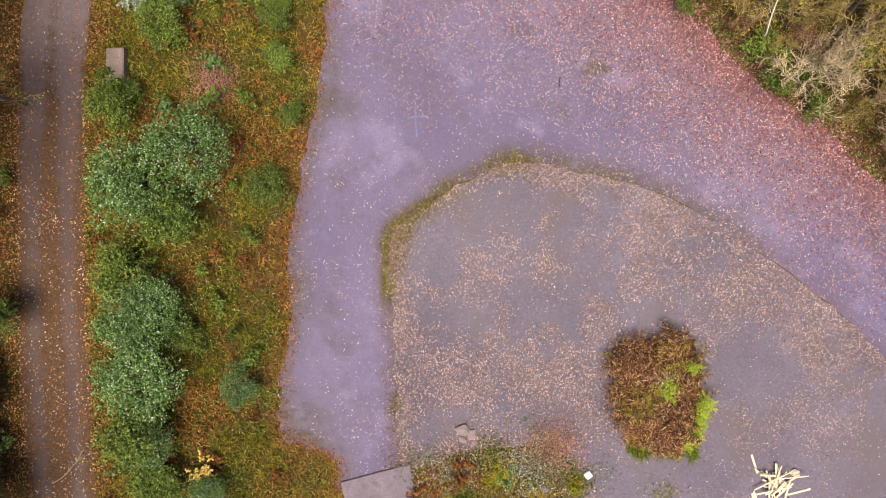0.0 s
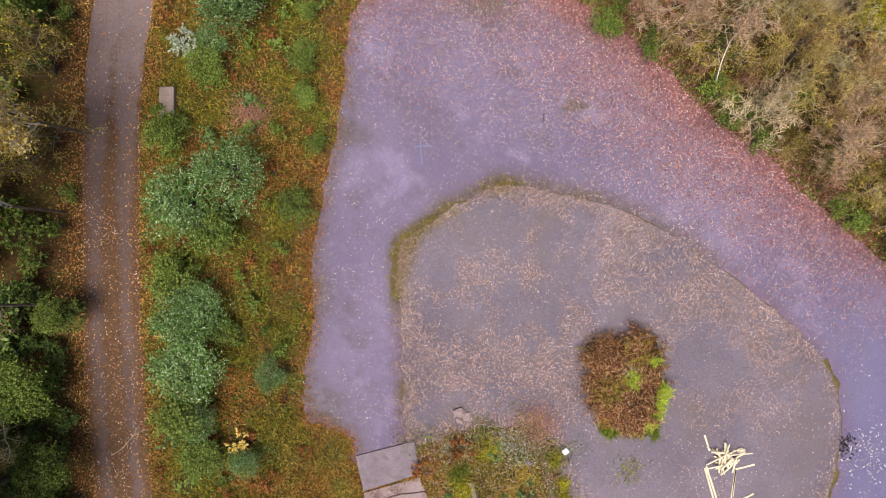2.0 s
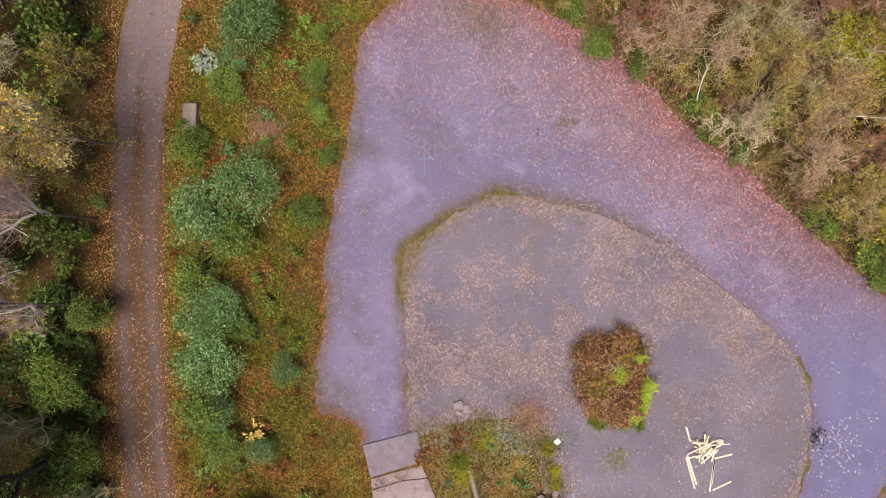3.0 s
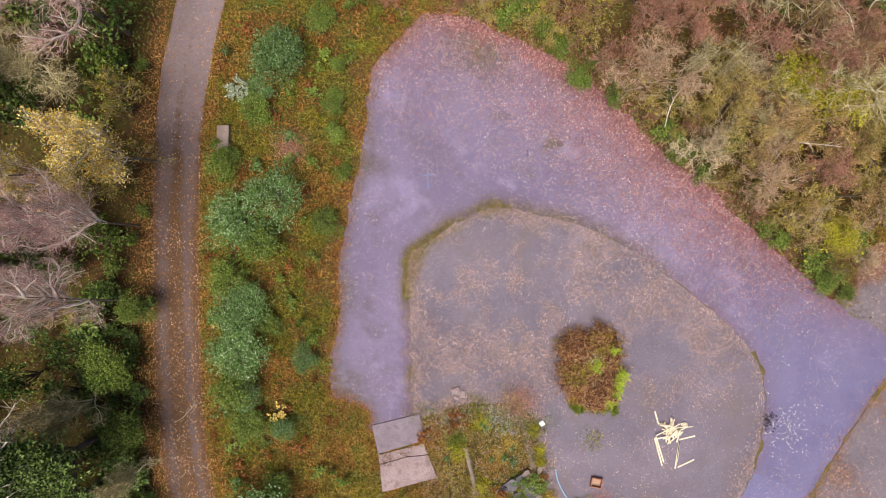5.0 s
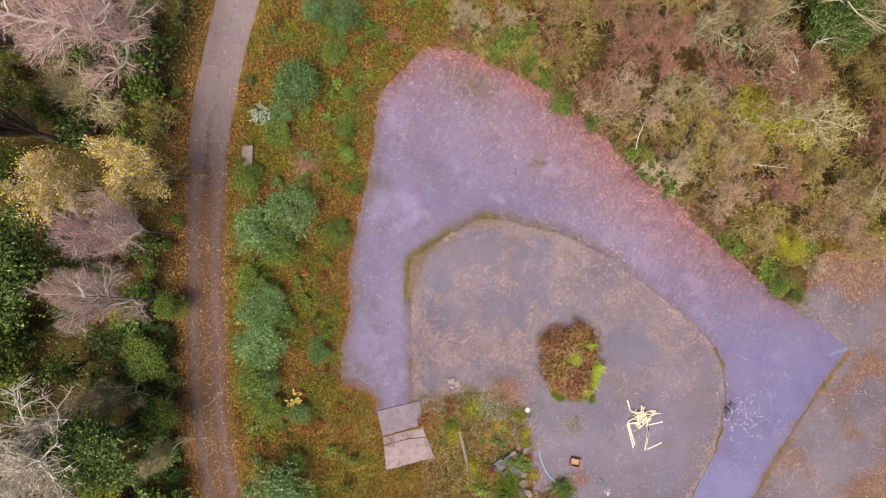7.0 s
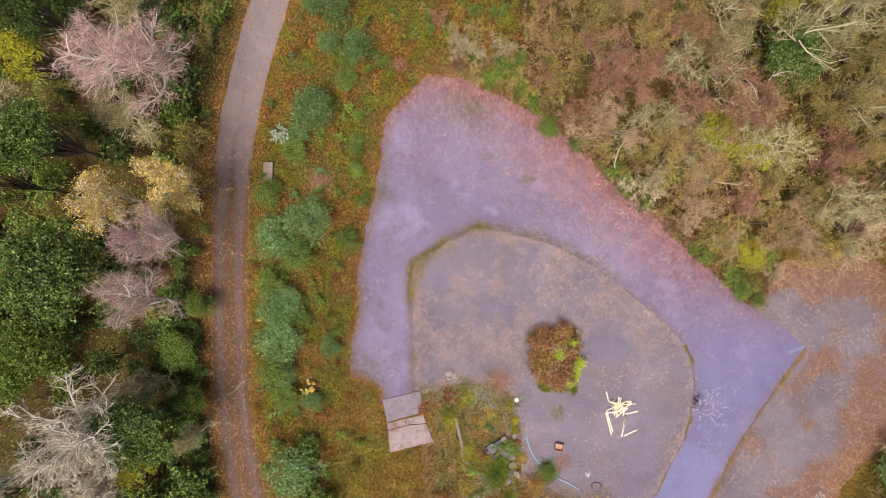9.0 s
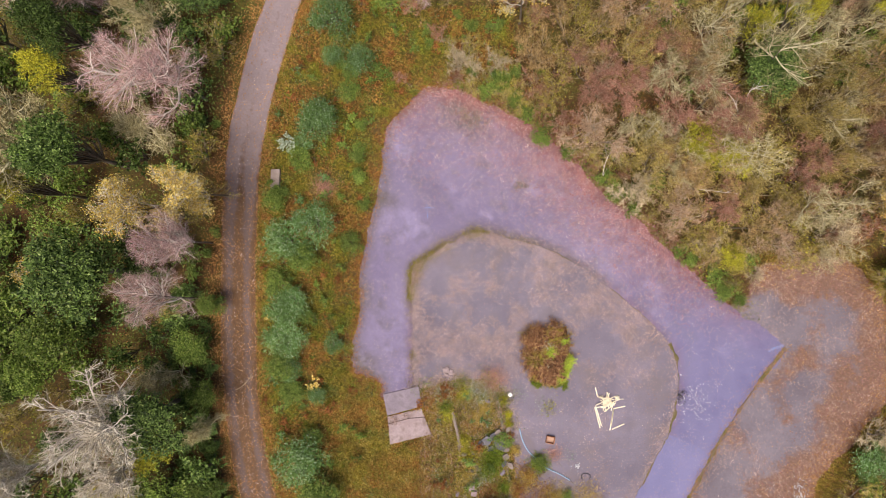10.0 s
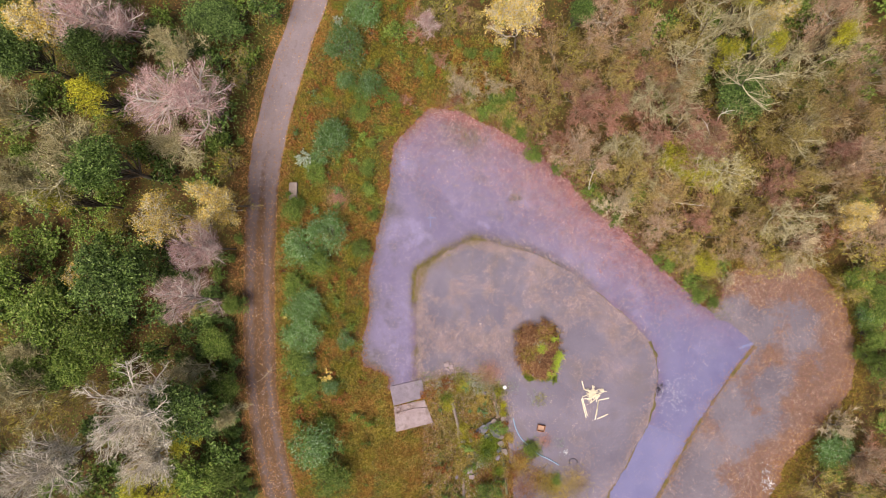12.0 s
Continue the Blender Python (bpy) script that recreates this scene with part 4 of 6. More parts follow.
edge = leafy_kind("edge_shrub", "low bright green shrub at the wood's edge", "shrub", "shrubs along the wood's edge", 1.5, 1.2, M_LEAF_GREEN, 1900, 0.055, (131, 132, 133), bottom=0.06, lumps=18)
plant(edge, [(3.7, 13.3, 1.4, 1.2), (4.8, 14.1, 1.4, 1.2), (7.2, 11.3, 1.5, 1.2), (14.0, 5.3, 1.6, 1.3), (14.6, 4.2, 1.3, 1.0), (16.2, 2.9, 1.3, 1.0), (20.6, -0.7, 1.2, 1.0), (23.6, -3.1, 1.3, 1.2), (21.2, -1.5, 1.1, 0.9), (10.5, 8.3, 1.4, 1.1), (3.9, -23.3, 1.6, 1.4), (36.7, -21.0, 1.8, 1.6), (4.8, -17.5, 0.8, 1.0), (8.1, -19.4, 0.7, 0.8), (10.6, -22.4, 0.7, 0.7), (-5.6, 15.2, 1.3, 1.2), (-5.1, 20.9, 1.6, 1.4), (26.0, -1.5, 1.5, 1.3)])
silver = leafy_kind("silver_shrub", "pale silvery shrub beside the track", "shrub", S, 1.2, 0.9, M_LEAF_PALE, 700, 0.08, (141,), bottom=0.06, lumps=8)
plant(silver, [(-13.8, 8.6, 1.2, 1.0), (-10.7, 22.4, 0.8, 0.6), (-14.2, 9.0, 1.0, 0.7)])
yellows = leafy_kind("yellow_shrub", "small shrub with yellow autumn leaves", "shrub", S, 1.0, 0.7, M_LEAF_YELLOW, 420, 0.07, (151, 152), bottom=0.06, lumps=16)
plant(yellows, [(-11.6, -12.4, 1.0, 0.8), (-15.9, -6.5, 0.7, 0.4)])
# ---- woodland filling ----


def wood_side(p):
    """West of the track: -1; east wood: 1; verge, lot and track: 0."""
    dt = distance(p, track[::3], False)
    tx = np.interp(p[:, 1], track[::-1, 1], track[::-1, 0])
    west = (p[:, 0] < tx) & (dt > TRACK_HALF + 1.0)
    free = ~(inside(p, lot[::2]) | inside(p, east[::2]) | inside(p, island[::2]))
    d = np.minimum(distance(p, lot[::3]), distance(p, east[::3]))
    wood = free & (d > 0.5) & (p[:, 0] > 6.0) & (p[:, 1] > -6.0) | free & (d > 0.6) & (p[:, 0] > 33) | free & (d > 0.6) & (p[:, 0] > 24) & (p[:, 1] < -8) | free & (p[:, 1] > 21) & (p[:, 0] > -3)
    return np.where(west, -1, np.where(wood & ~west, 1, 0))


def jittered(x0, y0, x1, y1, step):
    g = np.array([(x, y) for x in np.arange(x0, x1, step) for y in np.arange(y0, y1, step)])
    return g + rng.uniform(-0.45, 0.45, g.shape) * step


def fill_rows(p, h0, h1, r0, r1):
    return [(round(float(x), 2), round(float(y), 2), float(rng.uniform(h0, h1)), float(rng.uniform(r0, r1))) for x, y in p]


under = leafy_kind("understorey_shrub", "dark green understorey shrub under the trees", "shrub", W, 3.5, 2.2, M_LEAF_GREEN, 1150, 0.13, (201, 202, 203), bottom=0.05, lumps=18)
underd = leafy_kind("holly_shrub", "dark evergreen shrub under the trees", "shrub", W, 3.5, 2.2, M_LEAF_EVER, 1150, 0.13, (211, 212), bottom=0.05, lumps=18)
brush = bare_kind("brush", "thicket of leafless olive-tan stems", "shrub", E, 3.2, 2.2, M_BARK_TAN, M_TWIG_OLIVE, (221, 222, 223), M_LEAF_LIME, 0.07, 260, limbs=6, boughs=5, twigs=6, fine=4, stems=3, open_low=0.1, twig_w=0.0105, thick=0.8)
brushr = bare_kind("brush", "thicket of leafless reddish stems", "shrub", E, 3.2, 2.2, M_BARK_TAN, M_TWIG_RED, (231, 232), M_LEAF_BROWN, 0.08, 300, limbs=6, boughs=5, twigs=6, fine=4, stems=3, open_low=0.1, twig_w=0.0105, thick=0.8)
brushp = bare_kind("brush", "thicket of pale leafless stems", "shrub", E, 3.2, 2.2, M_BARK_GREY, M_TWIG_GREY, (241,), limbs=6, boughs=5, twigs=6, fine=5, stems=3, open_low=0.1, twig_w=0.0095, thick=0.9)

pw = jittered(-47, -26, -14, 27, 2.7)
pw = pw[wood_side(pw) == -1]
pick = rng.uniform(size=len(pw)) + 0.35 * clumpy(pw, 0.13, 5.0)
pick = np.where((pw[:, 1] < -2) & (pick > 0.6) & (rng.uniform(size=len(pw)) < 0.55), 0.5, pick)
plant(under, fill_rows(pw[pick > 0.6], 1.8, 4.5, 1.4, 2.4))
plant(underd, fill_rows(pw[(pick <= 0.6) & (pick > 0.32)], 1.8, 5.0, 1.4, 2.3))
plant(brush, fill_rows(pw[(pick <= 0.32) & (pick > 0.16)], 2.0, 4.5, 1.6, 2.6))
hedge = []
for cx, cy in track[::2]:
    for off in (1.0, 2.3, 3.6):
        if -26 < cy < 26 and rng.uniform() < (0.75 if cy < -1 else 0.22):
            hedge.append((cx - TRACK_HALF - off + rng.normal() * 0.35, cy + rng.normal() * 0.5))
hedge = np.array(hedge)
half = rng.uniform(size=len(hedge)) < 0.7
plant(underd, fill_rows(hedge[half], 0.8, 2.4, 0.7, 1.3), "dark green ivy-like shrub beside the track")
plant(under, fill_rows(hedge[~half], 0.7, 2.0, 0.6, 1.2), "green shrub beside the track")
pe = jittered(-3, -24, 47, 27, 3.4)
pe = pe[wood_side(pe) == 1]
pick = rng.uniform(size=len(pe)) + 0.5 * clumpy(pe, 0.1, 8.0)
pick = np.where((pe[:, 0] > 15) & (pe[:, 1] > 12) & (rng.uniform(size=len(pe)) < 0.6), -9.0, pick)
plant(brush, fill_rows(pe[pick > 0.5], 1.6, 4.0, 1.7, 2.9))
plant(brushr, fill_rows(pe[(pick <= 0.5) & (pick > 0.3)], 1.6, 4.0, 1.7, 2.9))
plant(brushp, fill_rows(pe[(pick <= 0.3) & (pick > 0.12)], 1.8, 4.5, 1.7, 2.9))
ne_wood = (pe[:, 0] > 14) & (pe[:, 1] > 12) & (rng.uniform(size=len(pe)) < 0.9)
plant(under, fill_rows(pe[ne_wood] + 1.2, 1.8, 4.2, 1.5, 2.5), "olive-green understorey shrub among bare scrub")
plant(edge, fill_rows(pe[(pick <= 0.12) & (pick > -5)], 0.8, 1.8, 0.8, 1.5), "low green shrub among bare scrub")


p = ne_edge[4::5]
d = unit(np.gradient(ne_edge, axis=0))[4::5]
for off, lo, hi in ((0.95, 0.6, 1.0), (2.3, 1.0, 1.7)):
    spots = p + np.c_[-d[:, 1], d[:, 0]] * off + rng.normal(size=p.shape) * 0.5
    spots = spots[wood_side(spots) != -1]
    spots = spots[~inside(spots, lot[::2]) & ~inside(spots, east[::2]) & (distance(spots, lot[::3]) > lo * 0.6)]
    u = rng.uniform(size=len(spots))
    plant(brush, fill_rows(spots[u < 0.42], 1.2, 2.6, lo, hi), "thicket of olive-tan stems at the lot's edge")
    plant(brushp, fill_rows(spots[(u >= 0.42) & (u < 0.62)], 1.2, 2.6, lo, hi), "pale bare thicket at the lot's edge")
    plant(brushr, fill_rows(spots[(u >= 0.62) & (u < 0.78)], 1.2, 2.4, lo, hi), "reddish bare thicket at the lot's edge")
    plant(edge, fill_rows(spots[u >= 0.78], 0.8, 1.6, lo * 0.8, hi * 0.8), "low green shrub at the lot's edge")
top = jittered(-4, 14.5, 9, 25, 2.1)
top = top[(wood_side(top) != -1) & (distance(top, lot[::3]) > 1.2)]
u = rng.uniform(size=len(top))
plant(brushr, fill_rows(top[u < 0.3], 0.8, 2.0, 0.9, 1.6), "low reddish thicket in the rough grass")
plant(brush, fill_rows(top[(u >= 0.3) & (u < 0.5)], 0.8, 2.2, 0.9, 1.6), "low olive thicket in the rough grass")
plant(edge, fill_rows(top[u >= 0.72], 0.7, 1.4, 0.6, 1.1), "low green shrub in the rough grass")


clump = leafy_kind("weed_clump", "small green leafy plant in the rough verge", "plant", S, 0.7, 0.6, M_LEAF_GREEN, 330, 0.06, (251, 252, 253), bottom=0.05, lumps=7)
clumpb = leafy_kind("weed_clump", "small grey-green plant in the rough verge", "plant", S, 0.7, 0.6, M_LEAF_BLUE, 330, 0.06, (255, 256), bottom=0.05, lumps=7)
fern = leafy_kind("dead_fern", "small dead brown fern in the rough verge", "plant", S, 0.6, 0.7, M_LEAF_BROWN, 330, 0.06, (258, 259), bottom=0.03, lumps=7)
pv = jittered(-20, -26, 8, 27, 1.7)
tx = np.interp(pv[:, 1], track[::-1, 1], track[::-1, 0])
ok = (pv[:, 0] > tx + TRACK_HALF + 0.6) & (wood_side(pv) == 0) & ~inside(pv, lot[::2]) & ~inside(pv, island[::2]) & (distance(pv, lot[::3]) > 0.5)
ok &= ~((pv[:, 0] > -7.5) & (pv[:, 0] < -2.2) & (pv[:, 1] < -12))
pv = pv[ok]
pick = rng.uniform(size=len(pv)) + 0.3 * clumpy(pv, 0.2, 9.0)
plant(clump, fill_rows(pv[pick > 0.58], 0.4, 1.1, 0.35, 0.85))
plant(clumpb, fill_rows(pv[(pick > 0.47) & (pick <= 0.58)], 0.4, 1.0, 0.35, 0.8))
plant(fern, fill_rows(pv[pick < 0.22], 0.35, 0.8, 0.4, 0.9))


# ---- fallen leaves, grass and weeds ----
def strew(name, p, z, size, mat, label, category="leaves", flat=0.85):
    c = np.c_[p, height_at(p) + z]
    me = fast_mesh(name, *leaf_quads(c, size, rng, flat), mat)
    return tagged(new(name, me), label, category, kind="stuff")


def sow(name, p, z, length, width, mat, label, lean=0.8):
    c = np.c_[p, height_at(p) + z - 0.04]
    me = fast_mesh(name, *blades(c, length, width, rng, lean), mat)
    return tagged(new(name, me), label, "grass", kind="stuff")


def keep(p, chance):
    return p[rng.uniform(size=len(p)) < chance]


q = box_points(300000, -10, -28, 31, 15)
q = q[inside(q, lot[::2]) & ~inside(q, island[::2])]
d = distance(q, earth_edge[::3], False)
ne = np.clip((q[:, 0] * 0.62 + q[:, 1] * 0.78 - 1.0) / 8, 0, 1) * np.clip((32 - q[:, 0] + q[:, 1]) / 22, 0, 1)
patch = clumpy(q, 0.35, 1.0)
fine = clumpy(q, 1.1, 2.0)
redness = np.exp(-(d / 2.6) ** 2) * ne
strew("fallen_leaves", keep(q, np.clip(0.05 + 0.85 * ne * np.exp(-(d / 9) ** 2) + 0.12 * (patch > 0.1) + 0.1 * fine, 0.02, 1) * (1 - 0.5 * redness)), LOT_Z + 0.012, 0.033, M_FALLEN_PALE, "small pale leaves scattered over the asphalt")
q = box_points(340000, -10, -28, 31, 15)
q = q[inside(q, lot[::2])]
d = distance(q, earth_edge[::3], False)
ne = np.clip((q[:, 0] * 0.62 + q[:, 1] * 0.78 - 2.0) / 7, 0, 1) * np.clip((31 - q[:, 0] + q[:, 1]) / 14, 0, 1)
strew("fallen_leaves", keep(q, np.clip(np.exp(-(d / 4.2) ** 2) * ne * 1.2, 0, 1) * np.where((q[:, 1] > 8) & (d > 1.2), 0.45, 1.0)), LOT_Z + 0.018, 0.044, M_FALLEN_RED, "reddish leaves heaped along the asphalt's edge")
q = box_points(260000, -4, -28, 23, 2)
q = q[inside(q, island[::2])]
d = distance(q, island[::3])
patch = clumpy(q, 0.28, 11.0) + 0.6 * clumpy(q, 0.9, 12.0)
south = np.clip((q[:, 1] + 14) / 5, 0.15, 1)
strew("fallen_leaves", keep(q, np.clip((0.42 + 1.7 * patch) * south + 0.5 * np.exp(-(d / 0.8) ** 2), 0.03, 0.95)), ISLAND_Z + 0.012, 0.036, M_FALLEN_TAN, "dry tan leaves scattered over the old pad")
q = box_points(130000, 17, -30, 42, 1)
q = q[inside(q, east[::2])]
d = distance(q, east[::3])
patch = clumpy(q, 0.22, 21.0) + 0.6 * clumpy(q, 0.9, 22.0)
cover = clearing_cover(q)
strew("fallen_leaves", keep(q, np.clip(0.25 + 1.0 * patch + 0.3 * cover, 0.06, 0.85)), EAST_Z + 0.012, 0.042, M_FALLEN_TAN, "dull brown leaves over the clearing")
strew("fallen_leaves", keep(q, 0.22 * cover), EAST_Z + 0.02, 0.046, M_FALLEN_RED, "reddish brown leaves heaped over the clearing's north and rim")
strew("fallen_leaves", keep(q, 0.14 * cover), EAST_Z + 0.025, 0.046, M_FALLEN_ORANGE, "orange leaves heaped round the clearing")
q = box_points(220000, -25, -30, -8, 30)
dt = distance(q, track[::2], False)
off_rut = 1 - 0.85 * np.exp(-((dt / TRACK_HALF - 0.52) / 0.2) ** 2)
on = q[(dt < TRACK_HALF) & (rng.uniform(size=len(q)) < (0.24 + 0.4 * clumpy(q, 0.5, 31.0)) * off_rut * np.clip((9 - q[:, 1]) / 12, 0.3, 1))]
strew("fallen_leaves", on[: len(on) // 2], TRACK_Z + 0.065, 0.04, M_FALLEN_PALE, "small pale leaves on the track")
strew("fallen_leaves", on[len(on) // 2 :], TRACK_Z + 0.06, 0.045, M_FALLEN_ORANGE, "brown leaves on the track")
side = keep(q, np.exp(-((dt - TRACK_HALF - 0.3) / 0.8) ** 2) * 0.9)
strew("fallen_leaves", side, 0.04, 0.05, M_FALLEN_ORANGE, "orange leaves along the track's edge", flat=0.7)

q = box_points(300000, -50, -28, 50, 30)
sidew = wood_side(q)
w = q[sidew == -1]
strew("leaf_litter", keep(w, np.clip(0.22 + 0.4 * clumpy(w, 0.2, 41.0), 0.05, 1)), 0.04, 0.055, M_FALLEN_ORANGE, "brown leaf litter under the trees", flat=0.6)
w = q[sidew == 1]
# dark litter; its colour also stands in for shade between the stems
strew("leaf_litter", keep(w, np.clip(0.28 + 0.4 * clumpy(w, 0.2, 42.0), 0.05, 1)), 0.04, 0.05, M_BRACKEN_DARK, "dark brown leaf litter under the scrub", flat=0.6)
w = q[sidew == -1]
strew("bramble", keep(w, np.clip(0.35 + 0.9 * clumpy(w, 0.16, 43.0), 0, 1)), 0.2, 0.085, M_LEAF_GREEN, "low green bramble over the woodland floor", "bramble", 0.4)
w = q[sidew == 1]
# dull material here also deepens the shade under the scrub by colour
sow("rough_grass", keep(w, np.clip(0.35 + 0.9 * clumpy(w, 0.14, 44.0), 0.05, 1)), 0.04, 0.4, 0.012, M_FERN_OLIVE, "dull olive grass under the scrub")
strew("bramble", keep(w, np.clip(0.1 + 1.0 * clumpy(w, 0.18, 45.0), 0, 0.8)), 0.15, 0.06, M_LEAF_GREEN, "low green bramble among the scrub", "bramble", 0.4)
strew("bracken", keep(w, np.clip(0.1 - 1.0 * clumpy(w, 0.18, 45.0), 0, 0.6)), 0.12, 0.06, M_LEAF_BROWN, "dead brown bracken among the scrub", "bracken", 0.4)

# verge between track and lot
q = box_points(420000, -20, -28, 9, 30)
dt = distance(q, track[::2], False)
tx = np.interp(q[:, 1], track[::-1, 1], track[::-1, 0])
verge = ~inside(q, np.array(A)) & ~inside(q, np.array(B)) & (q[:, 0] > tx) & (dt > TRACK_HALF + 0.1) & ~inside(q, lot[::2]) & ~inside(q, island[::2]) & (wood_side(q) == 0)
q = q[verge]
n1, n2 = clumpy(q, 0.22, 51.0), clumpy(q, 0.7, 52.0)
sow("rough_grass", keep(q, np.clip(0.42 + 1.2 * n1 + 1.0 * n2, 0.05, 0.95)), 0.04, 0.28, 0.026, M_GRASS, "olive rough grass of the verge")
sow("rough_grass", keep(q, np.clip(0.09 - 1.1 * n1 - 0.6 * n2, 0.02, 0.7)), 0.04, 0.3, 0.026, M_GRASS_DRY, "orange-brown dead grass of the verge")
sow("rough_grass", keep(q, np.clip(-0.02 + 1.6 * clumpy(q, 0.9, 68.0), 0.02, 0.9)), 0.04, 0.28, 0.026, M_GRASS_GREEN, "fresh green grass in the verge")
strew("bracken", keep(q, np.clip(0.08 - 0.8 * n1 - 0.8 * n2, 0, 0.5)), 0.1, 0.065, M_LEAF_BROWN, "dead brown bracken in the verge", "bracken", 0.3)
strew("weeds", keep(q, np.clip(-0.2 + 1.1 * clumpy(q, 0.5, 53.0), 0, 0.6)), 0.14, 0.05, M_LEAF_BLUE, "low green weeds in the verge", "weeds", 0.4)
strew("weeds", keep(q, np.clip(-0.12 + 1.1 * clumpy(q, 0.8, 54.0) + 0.3 * clumpy(q, 0.2, 55.0), 0, 0.8)), 0.12, 0.05, M_LEAF_GREEN, "low leafy green plants in the verge", "weeds", 0.4)
ruin = (q[:, 0] > -2.5) & (q[:, 1] < -12.2)


def tuft(x, y, rad, n, mat, label, size=0.05, z=0.1, high=0.15, category="weeds", tall=0.0, squash=1.0):
    """A loose mass of leaves, with blades where tall, round a place."""
    p = rng.normal(size=(n, 2)) * rad * 0.5 * np.array([1, squash]) + (x, y)
    dome = np.exp(-(((p - (x, y)) / rad) ** 2).sum(1))
    c = np.c_[p, height_at(p) + z + high * dome * rng.uniform(0.2, 1, n)]
    v = blades(c, tall, 0.016, rng, 0.9) if tall else leaf_quads(c, size, rng, 0.4)
    return tagged(new("weeds" if category == "weeds" else "bracken", fast_mesh("weeds", *v, mat)), label, category, kind="stuff")


qr = q[ruin]
strew("weeds", keep(qr, np.clip(-0.1 + 0.8 * clumpy(qr, 0.7, 56.0), 0, 0.6)), 0.12, 0.05, M_LEAF_GREEN, "green weeds among the ruin", "weeds", 0.4)
strew("weeds", keep(qr, np.clip(0.1 + 0.9 * clumpy(qr, 0.6, 57.0), 0, 0.8)), 0.12, 0.045, M_LEAF_LIME, "yellowing weeds among the ruin", "weeds", 0.4)
strew("bracken", keep(qr, np.clip(0.05 + 0.9 * clumpy(qr, 0.6, 67.0), 0, 0.6)), 0.1, 0.05, M_LEAF_BROWN, "dead brown stems among the ruin", "bracken", 0.4)
strew("fallen_leaves", keep(qr, 0.5), 0.13, 0.038, M_FALLEN_TAN, "tan leaves among the ruin", flat=0.6)
for x, y, rad, n in ((3.1, -13.2, 1.3, 900), (-0.5, -13.3, 0.9, 420), (2.3, -12.9, 0.9, 400), (2.3, -21.2, 0.9, 500), (3.2, -20.6, 1.0, 500), (10.9, -18.9, 0.7, 130), (8.6, -14.5, 1.0, 170), (10.6, -22.3, 0.9, 260), (6.4, -13.2, 0.8, 160)):
    tuft(x, y, rad, n, M_LEAF_PALE, "pale grey-green weeds gone to seed", 0.042)
for x, y, rad, n in ((1.5, -13.3, 0.7, 420), (0.1, -15.4, 0.7, 380), (1.75, -18.7, 0.9, 600), (1.4, -17.4, 0.7, 350), (5.4, -15.2, 0.35, 260), (5.4, -16.0, 0.35, 240), (5.0, -13.9, 0.5, 240), (9.0, -14.6, 0.8, 150), (10.4, -22.9, 0.8, 300)):
    tuft(x, y, rad, n, M_LEAF_LIME, "bright yellow-green weeds in the ruin", 0.045, tall=0.28)
for x, y, rad, n in ((4.1, -19.0, 1.0, 1100), (3.6, -19.9, 0.9, 600), (8.2, -19.5, 0.8, 900), (-0.2, -14.5, 0.6, 250), (4.9, -21.5, 0.6, 300)):
    tuft(x, y, rad, n, M_GRASS_GREEN, "tuft of long fresh green grass", tall=0.5, high=0.3)
for x, y, rad, n in ((7.2, -20.6, 1.3, 1500), (6.4, -21.8, 1.1, 900), (3.6, -22.0, 1.2, 800), (8.6, -22.4, 1.3, 1000), (7.4, -23.6, 1.5, 1000), (2.4, -16.2, 1.1, 500)):
    tuft(x, y, rad, n, M_LEAF_BROWN, "heap of orange-brown dead bracken", 0.055, category="bracken")
for x, y, rad, n in ((7.0, -21.0, 1.4, 900), (9.4, -22.6, 1.5, 1200), (2.5, -15.6, 1.1, 700), (12.4, -22.6, 1.6, 900), (3.3, -14.6, 0.8, 350), (6.0, -18.4, 0.5, 350), (10.6, -23.7, 1.8, 1400), (1.6, -20.6, 1.0, 500)):
    tuft(x, y, rad, n, M_GRASS_GOLD, "dry golden grass over the broken pad", tall=0.32)
for x, y, rad, n in ((12.6, -22.5, 1.8, 1300), (2.4, -15.7, 1.3, 800), (9.2, -23.0, 1.8, 1200), (-4.7, -15.75, 0.6, 330), (-3.6, -15.35, 0.4, 120), (-1.7, -17.0, 0.6, 150)):
    tuft(x, y, rad, n, M_FALLEN_TAN, "drift of tan leaves in the ruin", 0.042, z=0.15, high=0.05, category="leaves")
gold = np.exp(-(((q[:, 0] + 5.5) / 5.5) ** 2)) * np.clip((-11 - q[:, 1]) / 3, 0, 1) + np.exp(-(((q[:, 0] + 10.3) / 1.6) ** 2) - ((q[:, 1] - 4.0) / 1.3) ** 2) + 0.85 * ruin * (clumpy(q, 0.5, 69.0) > -0.05)
sow("rough_grass", keep(q[np.hypot(q[:, 0] - B_MID[0], q[:, 1] - B_MID[1]) > 1.7], 0.9 * gold[np.hypot(q[:, 0] - B_MID[0], q[:, 1] - B_MID[1]) > 1.7]), 0.05, 0.3, 0.02, M_GRASS_GOLD, "golden dry grass beside the slabs")
strew("fallen_leaves", keep(q, np.clip((0.1 - 0.3 * n1) * np.where(ruin, 0.3, 1.0), 0.02, 0.4)), 0.09, 0.05, M_FALLEN_ORANGE, "fallen leaves over the verge", flat=0.5)
# earth, grass and leaves that soften the edges of the paving
def along(line, n, spread):
    i = rng.integers(0, len(line), n)
    return line[i] + rng.normal(size=(n, 2)) * spread


